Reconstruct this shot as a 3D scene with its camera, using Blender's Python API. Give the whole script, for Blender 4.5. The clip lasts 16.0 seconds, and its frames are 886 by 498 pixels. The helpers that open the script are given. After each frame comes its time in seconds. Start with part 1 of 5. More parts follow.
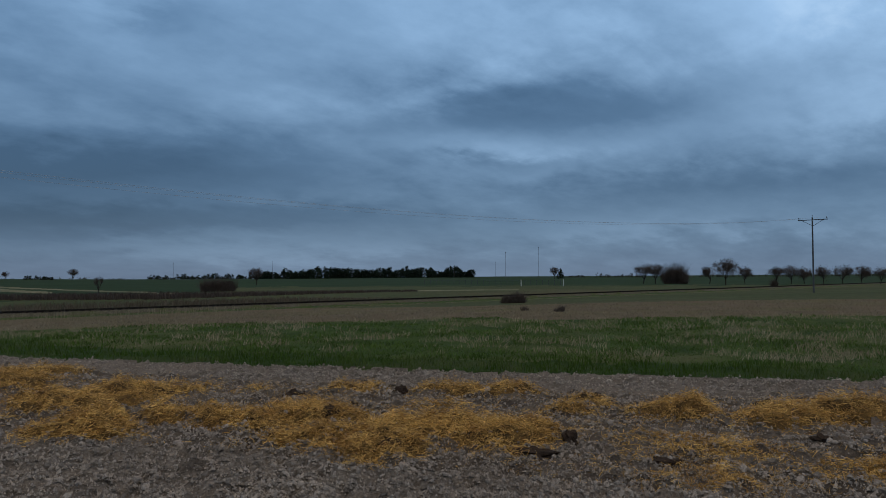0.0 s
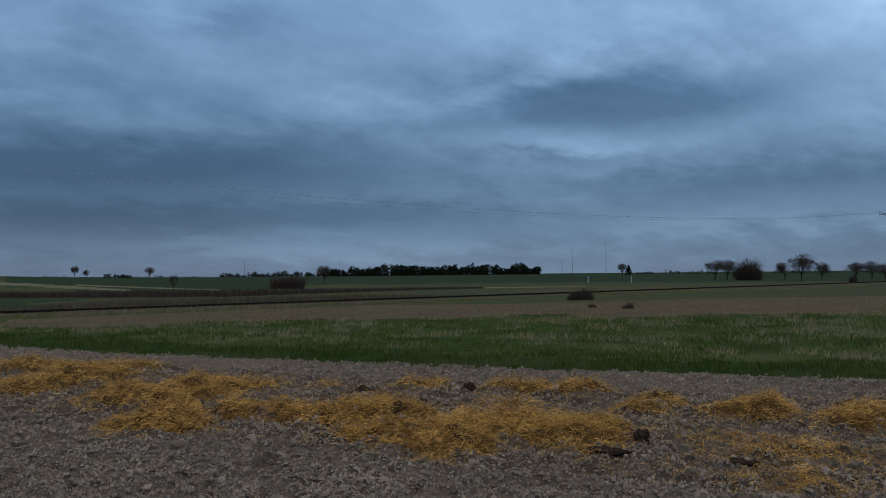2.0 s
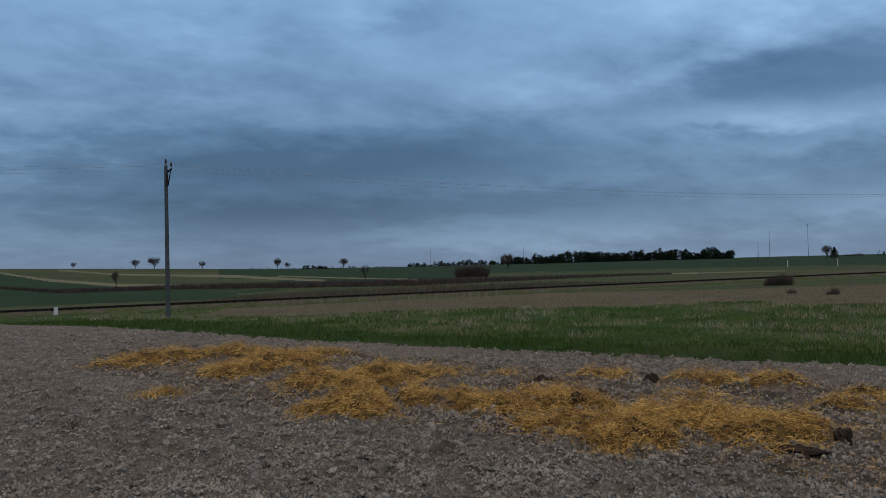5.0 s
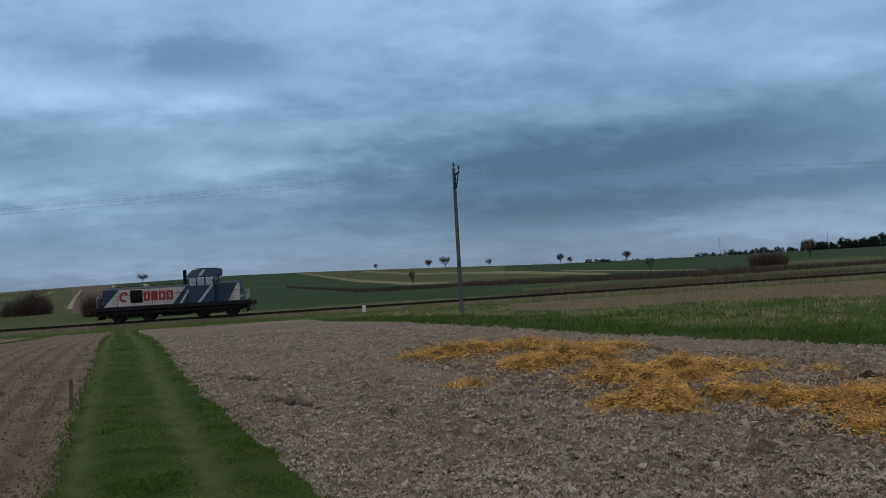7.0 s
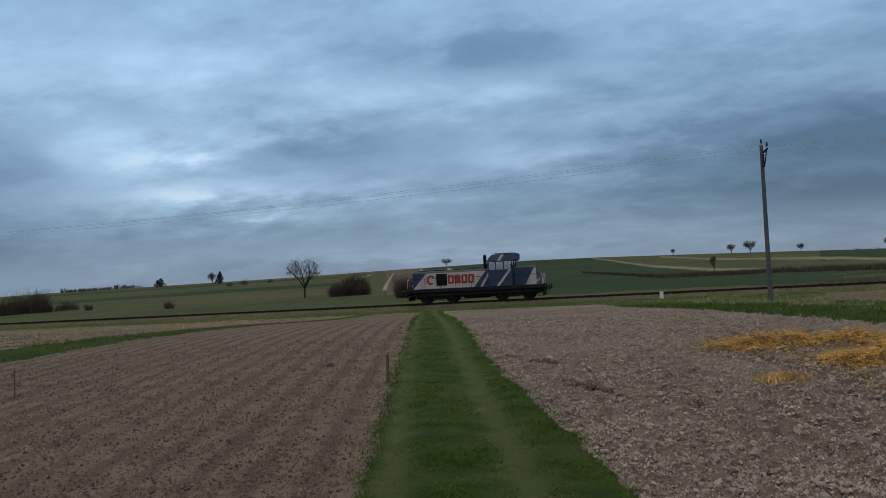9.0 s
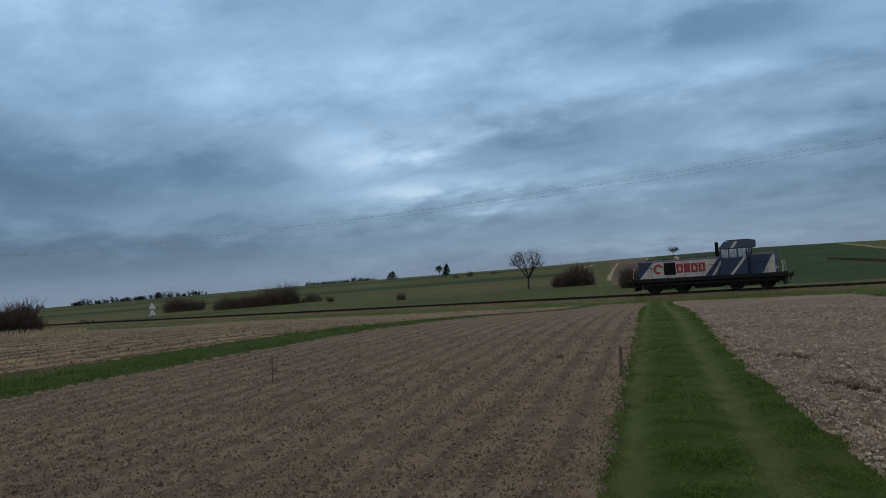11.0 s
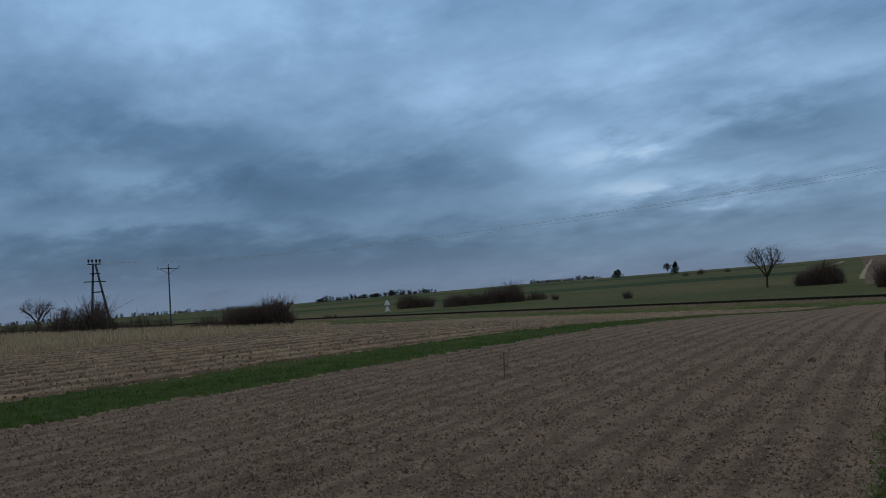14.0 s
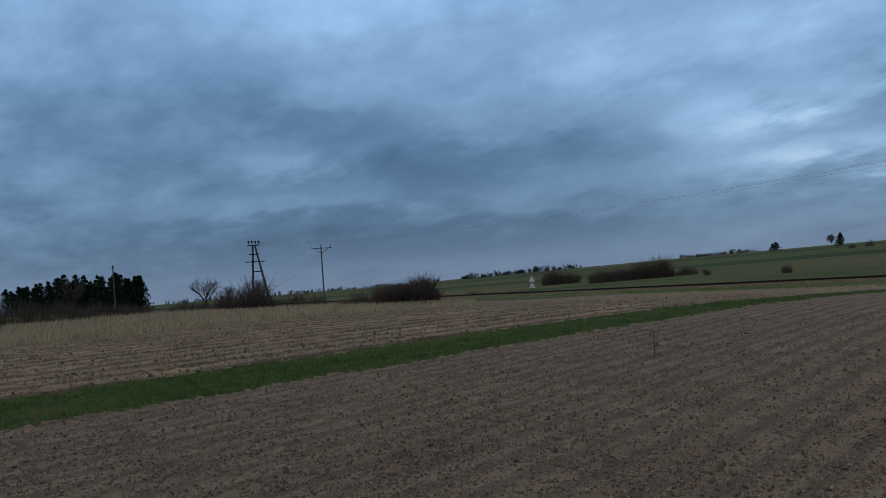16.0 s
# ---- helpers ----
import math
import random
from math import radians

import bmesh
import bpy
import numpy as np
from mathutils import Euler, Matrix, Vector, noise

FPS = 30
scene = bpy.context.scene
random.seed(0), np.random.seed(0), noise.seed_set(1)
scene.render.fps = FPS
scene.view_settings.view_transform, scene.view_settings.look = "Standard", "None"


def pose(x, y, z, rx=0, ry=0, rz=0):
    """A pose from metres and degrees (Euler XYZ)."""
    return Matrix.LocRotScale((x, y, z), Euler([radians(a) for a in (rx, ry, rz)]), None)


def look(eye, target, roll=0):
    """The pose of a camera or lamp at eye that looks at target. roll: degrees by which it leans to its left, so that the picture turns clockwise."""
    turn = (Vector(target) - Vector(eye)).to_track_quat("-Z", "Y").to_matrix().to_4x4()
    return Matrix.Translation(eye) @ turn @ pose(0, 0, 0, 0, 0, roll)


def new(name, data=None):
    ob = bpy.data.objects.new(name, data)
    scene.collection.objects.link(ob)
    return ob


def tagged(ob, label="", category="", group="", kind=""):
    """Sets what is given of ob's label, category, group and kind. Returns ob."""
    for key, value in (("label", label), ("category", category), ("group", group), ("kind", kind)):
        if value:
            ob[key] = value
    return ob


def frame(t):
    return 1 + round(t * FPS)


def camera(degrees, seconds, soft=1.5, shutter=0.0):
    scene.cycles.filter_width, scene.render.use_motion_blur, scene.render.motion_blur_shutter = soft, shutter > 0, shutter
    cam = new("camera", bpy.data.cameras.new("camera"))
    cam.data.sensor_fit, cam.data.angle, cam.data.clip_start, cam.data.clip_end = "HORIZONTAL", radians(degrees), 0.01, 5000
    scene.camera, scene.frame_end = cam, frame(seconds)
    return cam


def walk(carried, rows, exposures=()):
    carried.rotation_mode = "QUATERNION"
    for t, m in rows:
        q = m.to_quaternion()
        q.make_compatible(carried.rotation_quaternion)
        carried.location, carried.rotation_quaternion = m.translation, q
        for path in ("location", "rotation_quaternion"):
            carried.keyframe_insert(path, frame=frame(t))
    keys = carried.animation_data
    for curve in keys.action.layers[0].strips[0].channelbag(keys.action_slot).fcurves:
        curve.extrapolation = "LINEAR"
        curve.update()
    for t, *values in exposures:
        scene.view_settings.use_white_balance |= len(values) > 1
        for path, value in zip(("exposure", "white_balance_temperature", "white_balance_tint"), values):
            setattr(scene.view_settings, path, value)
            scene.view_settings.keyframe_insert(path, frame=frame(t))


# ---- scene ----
cam = camera(57.04, 16.0, soft=0.9)
# seconds, x, y, z, yaw, pitch, roll; y points square to the railway, the eye stands on the grass lane
PATH = [
    (0.0, 0.000, -0.000, 1.600, -44.80, 2.11, 0.24),
    (0.5, 0.002, 0.006, 1.600, -43.40, 1.94, 0.17),
    (1.0, -0.005, 0.009, 1.602, -41.60, 1.79, 0.28),
    (1.5, -0.005, 0.017, 1.598, -40.46, 1.76, 0.44),
    (2.0, -0.001, 0.035, 1.598, -40.19, 1.93, 0.40),
    (2.5, 0.008, 0.042, 1.592, -40.11, 1.99, 0.45),
    (3.0, 0.009, 0.036, 1.594, -39.84, 2.03, 0.75),
    (3.2, 0.009, 0.036, 1.594, -39.34, 2.21, 0.80),
    (5.3, 0.122, 0.020, 1.623, -24.46, 1.13, 1.50),
    (5.5, 0.122, 0.020, 1.623, -22.46, 1.13, 1.60),
    (6.0, 0.098, 0.027, 1.620, -17.48, 1.06, 1.74),
    (6.5, 0.047, 0.076, 1.615, -12.57, 1.34, 2.44),
    (7.0, -0.001, 0.125, 1.608, -7.67, 1.61, 3.21),
    (7.5, -0.020, 0.172, 1.612, -1.80, 2.11, 3.07),
    (8.0, -0.038, 0.205, 1.612, 2.99, 2.18, 2.39),
    (8.5, -0.041, 0.264, 1.599, 8.03, 1.93, 2.40),
    (9.0, -0.076, 0.285, 1.597, 12.82, 1.67, 2.90),
    (9.2, -0.076, 0.285, 1.597, 15.07, 1.62, 3.10),
    (11.3, -0.228, 0.391, 1.600, 30.18, 1.91, 3.72),
    (11.5, -0.228, 0.391, 1.600, 31.43, 1.91, 3.77),
    (12.0, -0.227, 0.381, 1.590, 34.65, 2.26, 4.06),
    (12.5, -0.223, 0.381, 1.594, 38.34, 2.81, 4.10),
    (13.0, -0.245, 0.364, 1.593, 40.15, 3.51, 3.73),
    (13.5, -0.312, 0.369, 1.583, 41.55, 3.76, 3.88),
    (14.0, -0.348, 0.377, 1.583, 44.05, 2.79, 3.61),
    (14.5, -0.360, 0.395, 1.578, 47.74, 1.66, 3.20),
    (15.0, -0.369, 0.401, 1.583, 50.73, 1.40, 3.63),
    (15.5, -0.370, 0.386, 1.596, 52.86, 1.61, 4.09),
    (16.0, -0.355, 0.363, 1.613, 54.18, 1.83, 4.19),
]
walk(cam, [(t, pose(x, y, z, 90 + pitch, roll, yaw)) for t, x, y, z, yaw, pitch, roll in PATH],
     [(0.0, -0.34, 6350, 10), (3.0, -0.29, 6350, 10), (5.5, 0.0, 6430, 10), (7.0, 0.2, 6750, 10), (9.0, 0.22, 7050, 10), (11.5, 0.05, 6850, 10),
      (12.5, -0.12, 6600, 10), (13.5, -0.38, 6450, 10), (14.2, -0.15, 6450, 10), (15.0, -0.15, 6350, 10), (16.0, -0.1, 6300, 10)])

# ---- sky and sun ----
world = bpy.data.worlds.new("overcast_sky")
scene.world = world
world.use_nodes = True


def sky_nodes():
    nt = world.node_tree
    nt.nodes.clear()
    L = nt.links.new

    def math_node(op, a, b=None, c=None, clamp=False):
        n = nt.nodes.new("ShaderNodeMath")
        n.operation, n.use_clamp = op, clamp
        for i, v in enumerate((a, b, c)):
            if v is None:
                continue
            if isinstance(v, (int, float)):
                n.inputs[i].default_value = v
            else:
                L(v, n.inputs[i])
        return n.outputs[0]

    def mix(kind, f, a, b):
        n = nt.nodes.new("ShaderNodeMix")
        n.data_type, n.blend_type = "RGBA", kind
        for i, v in ((0, f), (6, a), (7, b)):
            if isinstance(v, (int, float)):
                n.inputs[i].default_value = v
            elif isinstance(v, tuple):
                n.inputs[i].default_value = (*v, 1)
            else:
                L(v, n.inputs[i])
        return n.outputs[2]

    coord = nt.nodes.new("ShaderNodeTexCoord").outputs["Generated"]
    sep = nt.nodes.new("ShaderNodeSeparateXYZ")
    L(coord, sep.inputs[0])
    X, Y, Z = sep.outputs
    # cloud deck: the direction carried onto a flat layer overhead
    high = math_node("ADD", math_node("MAXIMUM", Z, 0.0), 0.26)
    flat = nt.nodes.new("ShaderNodeCombineXYZ")
    L(math_node("DIVIDE", X, high), flat.inputs[0])
    L(math_node("DIVIDE", Y, high), flat.inputs[1])

    def noise_tex(scale, detail, rough, offset=0.0, distort=0.0):
        m = nt.nodes.new("ShaderNodeMapping")
        m.inputs["Location"].default_value = (offset, offset * 0.7, 0)
        m.inputs["Scale"].default_value = (1, 1.25, 1)
        L(flat.outputs[0], m.inputs[0])
        n = nt.nodes.new("ShaderNodeTexNoise")
        n.inputs["Scale"].default_value, n.inputs["Detail"].default_value = scale, detail
        n.inputs["Roughness"].default_value, n.inputs["Distortion"].default_value = rough, distort
        L(m.outputs[0], n.inputs["Vector"])
        return n.outputs["Fac"]

    big = noise_tex(0.95, 4, 0.52, 3.1, 0.15)
    fine = noise_tex(3.8, 7, 0.58, 7.7, 0.12)
    puff = noise_tex(8.5, 5, 0.6, 2.3, 0.0)
    # azimuth and height in degrees, frayed, for the banks of cloud
    az = math_node("DEGREES", math_node("ARCTAN2", math_node("MULTIPLY", X, -1.0), Y))
    el = math_node("DEGREES", math_node("ARCSINE", Z))
    az = math_node("ADD", az, math_node("MULTIPLY", math_node("SUBTRACT", fine, 0.5), 12.0))
    el = math_node("ADD", el, math_node("MULTIPLY", math_node("SUBTRACT", big, 0.5), 3.0))
    el = math_node("ADD", el, math_node("MULTIPLY", math_node("SUBTRACT", fine, 0.5), 3.0))
    tone = math_node("ADD", math_node("MULTIPLY", math_node("SUBTRACT", big, 0.5), 1.0),
                     math_node("MULTIPLY", math_node("SUBTRACT", fine, 0.5), 1.15))
    tone = math_node("ADD", tone, math_node("MULTIPLY", math_node("SUBTRACT", puff, 0.5), 0.3))
    for a, e, wa, we, k in EAST_CLOUDS + NORTH_CLOUDS + WEST_CLOUDS:
        da = math_node("MULTIPLY", math_node("SUBTRACT", az, float(a)), 1.0 / wa)
        de = math_node("MULTIPLY", math_node("SUBTRACT", el, float(e)), 1.0 / we)
        d = math_node("ADD", math_node("MULTIPLY", da, da), math_node("MULTIPLY", de, de))
        tone = math_node("ADD", tone, math_node("DIVIDE", float(k), math_node("ADD", 1.0, math_node("MULTIPLY", d, d))))
    tone = math_node("ADD", math_node("MULTIPLY", tone, 0.44), 0.48, clamp=True)
    ramp = nt.nodes.new("ShaderNodeValToRGB")
    L(tone, ramp.inputs[0])
    stops = ((0.0, (0.048, 0.105, 0.19)), (0.3, (0.09, 0.172, 0.29)), (0.55, (0.17, 0.288, 0.445)), (0.78, (0.275, 0.435, 0.64)), (1.0, (0.50, 0.67, 0.86)))
    ramp.color_ramp.elements.remove(ramp.color_ramp.elements[1])
    ramp.color_ramp.elements[0].position = 0.0
    ramp.color_ramp.elements[0].color = (*stops[0][1], 1)
    for p, c in stops[1:]:
        ramp.color_ramp.elements.new(p).color = (*c, 1)
    cloud = ramp.outputs[0]
    # paler, greyer haze just over the horizon; the overcast grows brighter towards the zenith
    low = math_node("POWER", math_node("SUBTRACT", 1.0, math_node("MULTIPLY", math_node("MAXIMUM", Z, 0.0), 9.0), clamp=True), 3.0)
    cloud = mix("MIX", math_node("MULTIPLY", low, 0.55), cloud, (0.20, 0.245, 0.34))
    zen = math_node("SUBTRACT", Z, 0.36, clamp=True)
    cloud = mix("MIX", math_node("MULTIPLY", zen, 2.5, clamp=True), cloud, (0.285, 0.25, 0.205))
    rise = math_node("MULTIPLY", math_node("SUBTRACT", Z, 0.06, clamp=True), 2.6)
    gain = math_node("ADD", 0.98, math_node("MINIMUM", rise, 0.95))
    scaled = nt.nodes.new("ShaderNodeVectorMath")
    scaled.operation = "SCALE"
    L(cloud, scaled.inputs[0])
    L(gain, scaled.inputs["Scale"])
    sky = nt.nodes.new("ShaderNodeTexSky")
    sky.sky_type, sky.sun_disc = "NISHITA", False
    sky.sun_elevation, sky.sun_rotation = radians(38), radians(200)
    clear = nt.nodes.new("ShaderNodeVectorMath")
    clear.operation = "SCALE"
    L(sky.outputs[0], clear.inputs[0])
    clear.inputs["Scale"].default_value = 0.08
    both = mix("MIX", 0.92, clear.outputs[0], scaled.outputs[0])
    bg = nt.nodes.new("ShaderNodeBackground")
    L(both, bg.inputs[0])
    bg.inputs[1].default_value = 1.0
    out = nt.nodes.new("ShaderNodeOutputWorld")
    L(bg.outputs[0], out.inputs[0])


# banks of cloud: azimuth (left of the railway's square), height, half width, half height (degrees), tone
EAST_CLOUDS = [(-53, 11.9, 10, 1.5, -0.8), (-63, 6.2, 14, 1.2, -0.4), (-72, 18.5, 7, 3.0, 0.5), (-70, 11, 5, 2.0, 0.35), (-48, 9.2, 6, 0.8, 0.4), (-49, 8.4, 2.5, 0.5, -0.3), (-48, 17, 10, 3.0, 0.38),
    (-60, 3.2, 9, 0.8, 0.35), (-32, 2.2, 12, 0.7, 0.3), (-33, 12, 7, 1.6, 0.15), (-68, 13, 12, 9, 0.2)]
NORTH_CLOUDS = [(-24.5, 7.7, 11, 1.8, -0.8), (-28, 4.2, 13, 0.8, -0.4), (-26, 17, 3, 0.9, -0.3), (8.5, 15.2, 5.5, 1.3, -0.5), (21, 9.5, 4.5, 1.2, -0.5), (-18, 4.0, 9, 1.3, -0.35), (-8, 13, 9, 2.5, -0.15),
    (14, 12.5, 8, 1.2, 0.3), (7, 8.2, 4, 0.9, 0.3), (17, 1.6, 9, 0.8, 0.3), (-9, 7, 9, 3.5, -0.3), (22, 15.6, 8, 1.6, -0.05), (-12, 6, 8, 3.0, -0.3), (2, 18, 12, 3.0, 0.06), (-14, 18, 10, 3.0, 0.02),
    (-18, 9, 10, 11, -0.17)]
WEST_CLOUDS = [(42, 8.2, 3.5, 1.5, -0.35), (34, 9.2, 4.5, 1.5, 0.6), (28, 6.0, 7, 0.8, 0.5), (61, 11.2, 5.5, 1.8, -0.5), (53, 7.6, 6, 1.7, -0.5), (32, 5.3, 5, 0.9, 0.3), (66, 5.6, 7, 0.7, 0.4),
    (60, 19, 9, 2.5, 0.2), (53, 2.5, 14, 1.2, -0.45), (73, 12.8, 10, 3.5, -0.3), (65, 8.6, 3, 0.7, 0.35), (40, 14.2, 11, 2.2, 0.3), (70, 4, 14, 3.0, -0.35), (30, 6.5, 9, 2.5, 0.25),
    (27, 15, 7, 6, 0.22)]
sky_nodes()

sun = new("sun", bpy.data.lights.new("sun", "SUN"))
sun.data.energy, sun.data.angle, sun.data.color = 0.38, radians(25), (1.0, 0.90, 0.76)
sun.matrix_world = look((0, 0, 60), (20, 45, 10))

# ---- materials ----
MATS = {}


def material(name, color, dark=None, scale=3.0, rough=0.9, bump=0.0, bump_scale=30.0, fine=25.0, metal=0.0, island=0.0, spec=0.06, third=None, third_scale=0.3, distance=0.02, rows=None):
    """Two-scale procedural surface: broad blotches from color to dark, fine grain, relief."""
    if name in MATS:
        return MATS[name]
    m = bpy.data.materials.new(name)
    m.use_nodes = True
    nt = m.node_tree
    L = nt.links.new
    bsdf = nt.nodes["Principled BSDF"]
    bsdf.inputs["Roughness"].default_value, bsdf.inputs["Metallic"].default_value = rough, metal
    bsdf.inputs["Specular IOR Level"].default_value = spec
    dark = dark or tuple(c * 0.6 for c in color)
    coord = nt.nodes.new("ShaderNodeTexCoord").outputs["Object"]

    def noise_tex(s, detail):
        n = nt.nodes.new("ShaderNodeTexNoise")
        n.inputs["Scale"].default_value, n.inputs["Detail"].default_value, n.inputs["Roughness"].default_value = s, detail, 0.6
        L(coord, n.inputs["Vector"])
        return n.outputs["Fac"]

    def mix(kind, f, a, b):
        n = nt.nodes.new("ShaderNodeMix")
        n.data_type, n.blend_type = "RGBA", kind
        for i, v in ((0, f), (6, a), (7, b)):
            if isinstance(v, (int, float)):
                n.inputs[i].default_value = v
            elif isinstance(v, tuple):
                n.inputs[i].default_value = (*v, 1)
            else:
                L(v, n.inputs[i])
        return n.outputs[2]

    def spread(v, lo, hi, a=0.0, b=1.0):
        n = nt.nodes.new("ShaderNodeMapRange")
        n.inputs[1].default_value, n.inputs[2].default_value, n.inputs[3].default_value, n.inputs[4].default_value = lo, hi, a, b
        L(v, n.inputs[0])
        return n.outputs[0]

    col = mix("MIX", spread(noise_tex(scale, 4), 0.35, 0.65), color, dark)
    if third:
        col = mix("MIX", spread(noise_tex(third_scale, 3), 0.48, 0.68), col, third)
    col = mix("MULTIPLY", 1.0, col, mix("MIX", spread(noise_tex(fine, 3), 0.3, 0.7), (0.72, 0.72, 0.72), (1.2, 1.2, 1.2)))
    if rows:
        # furrow shade put into the colour as darker rows: period, direction, strength
        period, turn, strength = rows
        m2 = nt.nodes.new("ShaderNodeMapping")
        m2.inputs["Rotation"].default_value = (0, 0, radians(turn))
        L(coord, m2.inputs[0])
        wv = nt.nodes.new("ShaderNodeTexWave")
        wv.bands_direction = "X"
        wv.inputs["Scale"].default_value = 0.314 / period
        wv.inputs["Distortion"].default_value, wv.inputs["Detail"].default_value, wv.inputs["Detail Scale"].default_value = 0.9, 3, 1.2
        L(m2.outputs[0], wv.inputs["Vector"])
        lo = 1 - strength
        col = mix("MULTIPLY", spread(noise_tex(0.5, 3), 0.3, 0.7, 0.45, 1.0), col, mix("MIX", spread(wv.outputs["Fac"], 0.1, 0.5), (lo, lo, lo), (1.08, 1.08, 1.08)))
    if island:
        rnd = nt.nodes.new("ShaderNodeNewGeometry").outputs["Random Per Island"]
        n = nt.nodes.new("ShaderNodeHueSaturation")
        L(spread(rnd, 0, 1, 1 - island, 1 + island), n.inputs["Value"])
        L(col, n.inputs["Color"])
        col = n.outputs[0]
    L(col, bsdf.inputs["Base Color"])
    if bump:
        b = nt.nodes.new("ShaderNodeBump")
        b.inputs["Strength"].default_value, b.inputs["Distance"].default_value = bump, distance
        L(noise_tex(bump_scale, 5), b.inputs["Height"])
        L(b.outputs[0], bsdf.inputs["Normal"])
    MATS[name] = m
    return m


# grey soil: its dark blotches paint the shade in the gaps between clods
GREY_SOIL = material("grey_soil", (0.34, 0.288, 0.242), (0.125, 0.103, 0.086), 6.0, 0.95, 1.0, 30, 45, distance=0.07, third=(0.295, 0.245, 0.203), third_scale=0.22)
BROWN_SOIL = material("brown_soil", (0.205, 0.168, 0.134), (0.150, 0.121, 0.096), 1.3, 0.95, 0.8, 30, 45, distance=0.04, third=(0.192, 0.154, 0.121), third_scale=0.25, rows=(0.5, -14, 0.32))
STUBBLE = material("stubble_soil", (0.225, 0.18, 0.134), (0.16, 0.124, 0.093), 0.8, 0.95, 0.8, 14, 30, distance=0.05, third=(0.27, 0.22, 0.15), rows=(1.5, -6.3, 0.6))
# lane turf darker than its blades: shade between them put into the colour
LANE_GRASS = material("lane_turf", (0.058, 0.10, 0.024), (0.032, 0.060, 0.013), 2.2, 0.9, 0.9, 40, 30, distance=0.06, third=(0.078, 0.10, 0.034), third_scale=0.5)
LANE_TURF = material("tracked_lane_turf", (0.060, 0.104, 0.025), (0.034, 0.064, 0.014), 2.2, 0.9, 0.9, 40, 30, distance=0.06, third=(0.078, 0.10, 0.034), third_scale=0.5)
VERGE_GRASS = material("verge_turf", (0.075, 0.115, 0.030), (0.042, 0.072, 0.018), 0.7, 0.9, 0.8, 18, 18, distance=0.06, third=(0.125, 0.13, 0.058), third_scale=0.16)
DRY_GRASS = material("dry_turf", (0.20, 0.155, 0.105), (0.14, 0.11, 0.07), 0.5, 0.95, 0.8, 12, 14, distance=0.08, third=(0.15, 0.14, 0.065), third_scale=0.1)
MEADOW = material("meadow", (0.086, 0.100, 0.044), (0.056, 0.072, 0.030), 0.035, 0.95, 0.4, 6, 1.2, third=(0.112, 0.102, 0.052), third_scale=0.018)
GREEN_CROP = material("green_crop", (0.036, 0.064, 0.027), (0.026, 0.048, 0.019), 0.03, 0.95, 0.3, 5, 0.8)
PALE_STRIP = material("pale_fallow", (0.24, 0.22, 0.14), (0.16, 0.16, 0.09), 0.06, 0.95, 0.3, 6, 1.0)
STRAW_MAT = material("straw_mat", (0.26, 0.155, 0.055), (0.08, 0.054, 0.03), 5, 0.8, 0.9, 45, 55, distance=0.04)
MANURED = material("manured_soil", (0.23, 0.187, 0.152), (0.10, 0.08, 0.065), 1.8, 0.95, 0.95, 26, 40, distance=0.06)
FAR_SOIL = material("far_soil", (0.145, 0.115, 0.092), (0.10, 0.082, 0.064), 0.05, 0.95, 0.3, 6, 1.0)


def wear_tracks(m):
    """Two paler wheel tracks worn into the turf along the lane."""
    nt = m.node_tree
    L = nt.links.new
    bsdf = nt.nodes["Principled BSDF"]
    col = bsdf.inputs["Base Color"].links[0].from_socket

    def op(kind, a, b):
        n = nt.nodes.new("ShaderNodeMath")
        n.operation = kind
        for i, v in enumerate((a, b)):
            if isinstance(v, (int, float)):
                n.inputs[i].default_value = v
            else:
                L(v, n.inputs[i])
        return n.outputs[0]

    coord = nt.nodes.new("ShaderNodeTexCoord").outputs["Object"]
    sep = nt.nodes.new("ShaderNodeSeparateXYZ")
    L(coord, sep.inputs[0])
    fray = nt.nodes.new("ShaderNodeTexNoise")
    fray.inputs["Scale"].default_value, fray.inputs["Detail"].default_value = 1.7, 5
    L(coord, fray.inputs["Vector"])
    across = op("ADD", op("ADD", sep.outputs[0], op("MULTIPLY", sep.outputs[1], 0.2525)), op("MULTIPLY", op("SUBTRACT", fray.outputs["Fac"], 0.5), 0.5))
    d = op("DIVIDE", op("SUBTRACT", op("ABSOLUTE", op("SUBTRACT", across, 0.15), 0.0), 0.56), 0.19)
    worn = op("MULTIPLY", op("POWER", 2.718, op("MULTIPLY", op("MULTIPLY", d, d), -1.0)), op("ADD", 0.1, fray.outputs["Fac"]))
    mix = nt.nodes.new("ShaderNodeMix")
    mix.data_type = "RGBA"
    L(worn, mix.inputs[0])
    L(col, mix.inputs[6])
    mix.inputs[7].default_value = (0.122, 0.155, 0.064, 1)
    L(mix.outputs[2], bsdf.inputs["Base Color"])


wear_tracks(LANE_TURF)

# ---- land ----
TRACK_Y = 73.0
SKYLINE = [(-180, 0.0), (-95, 0.15), (-73, 0.2), (-45, 0.16), (-27, 0.05), (-16, 0.12), (-4, 0.40), (2, 0.52), (7, 0.55), (12, 0.44), (16, 0.38),
           (23, 0.20), (31, 0.08), (39, -0.05), (50, -0.3), (60, -0.5), (75, -0.6), (100, -0.4), (180, 0.0)]
CREST = [(-180, 900), (-60, 900), (-35, 800), (-18, 480), (-5, 430), (12, 420), (25, 400), (40, 450), (55, 800), (180, 900)]


def smooth(v, lo, hi):
    u = np.clip((v - lo) / (hi - lo), 0, 1)
    return u * u * (3 - 2 * u)


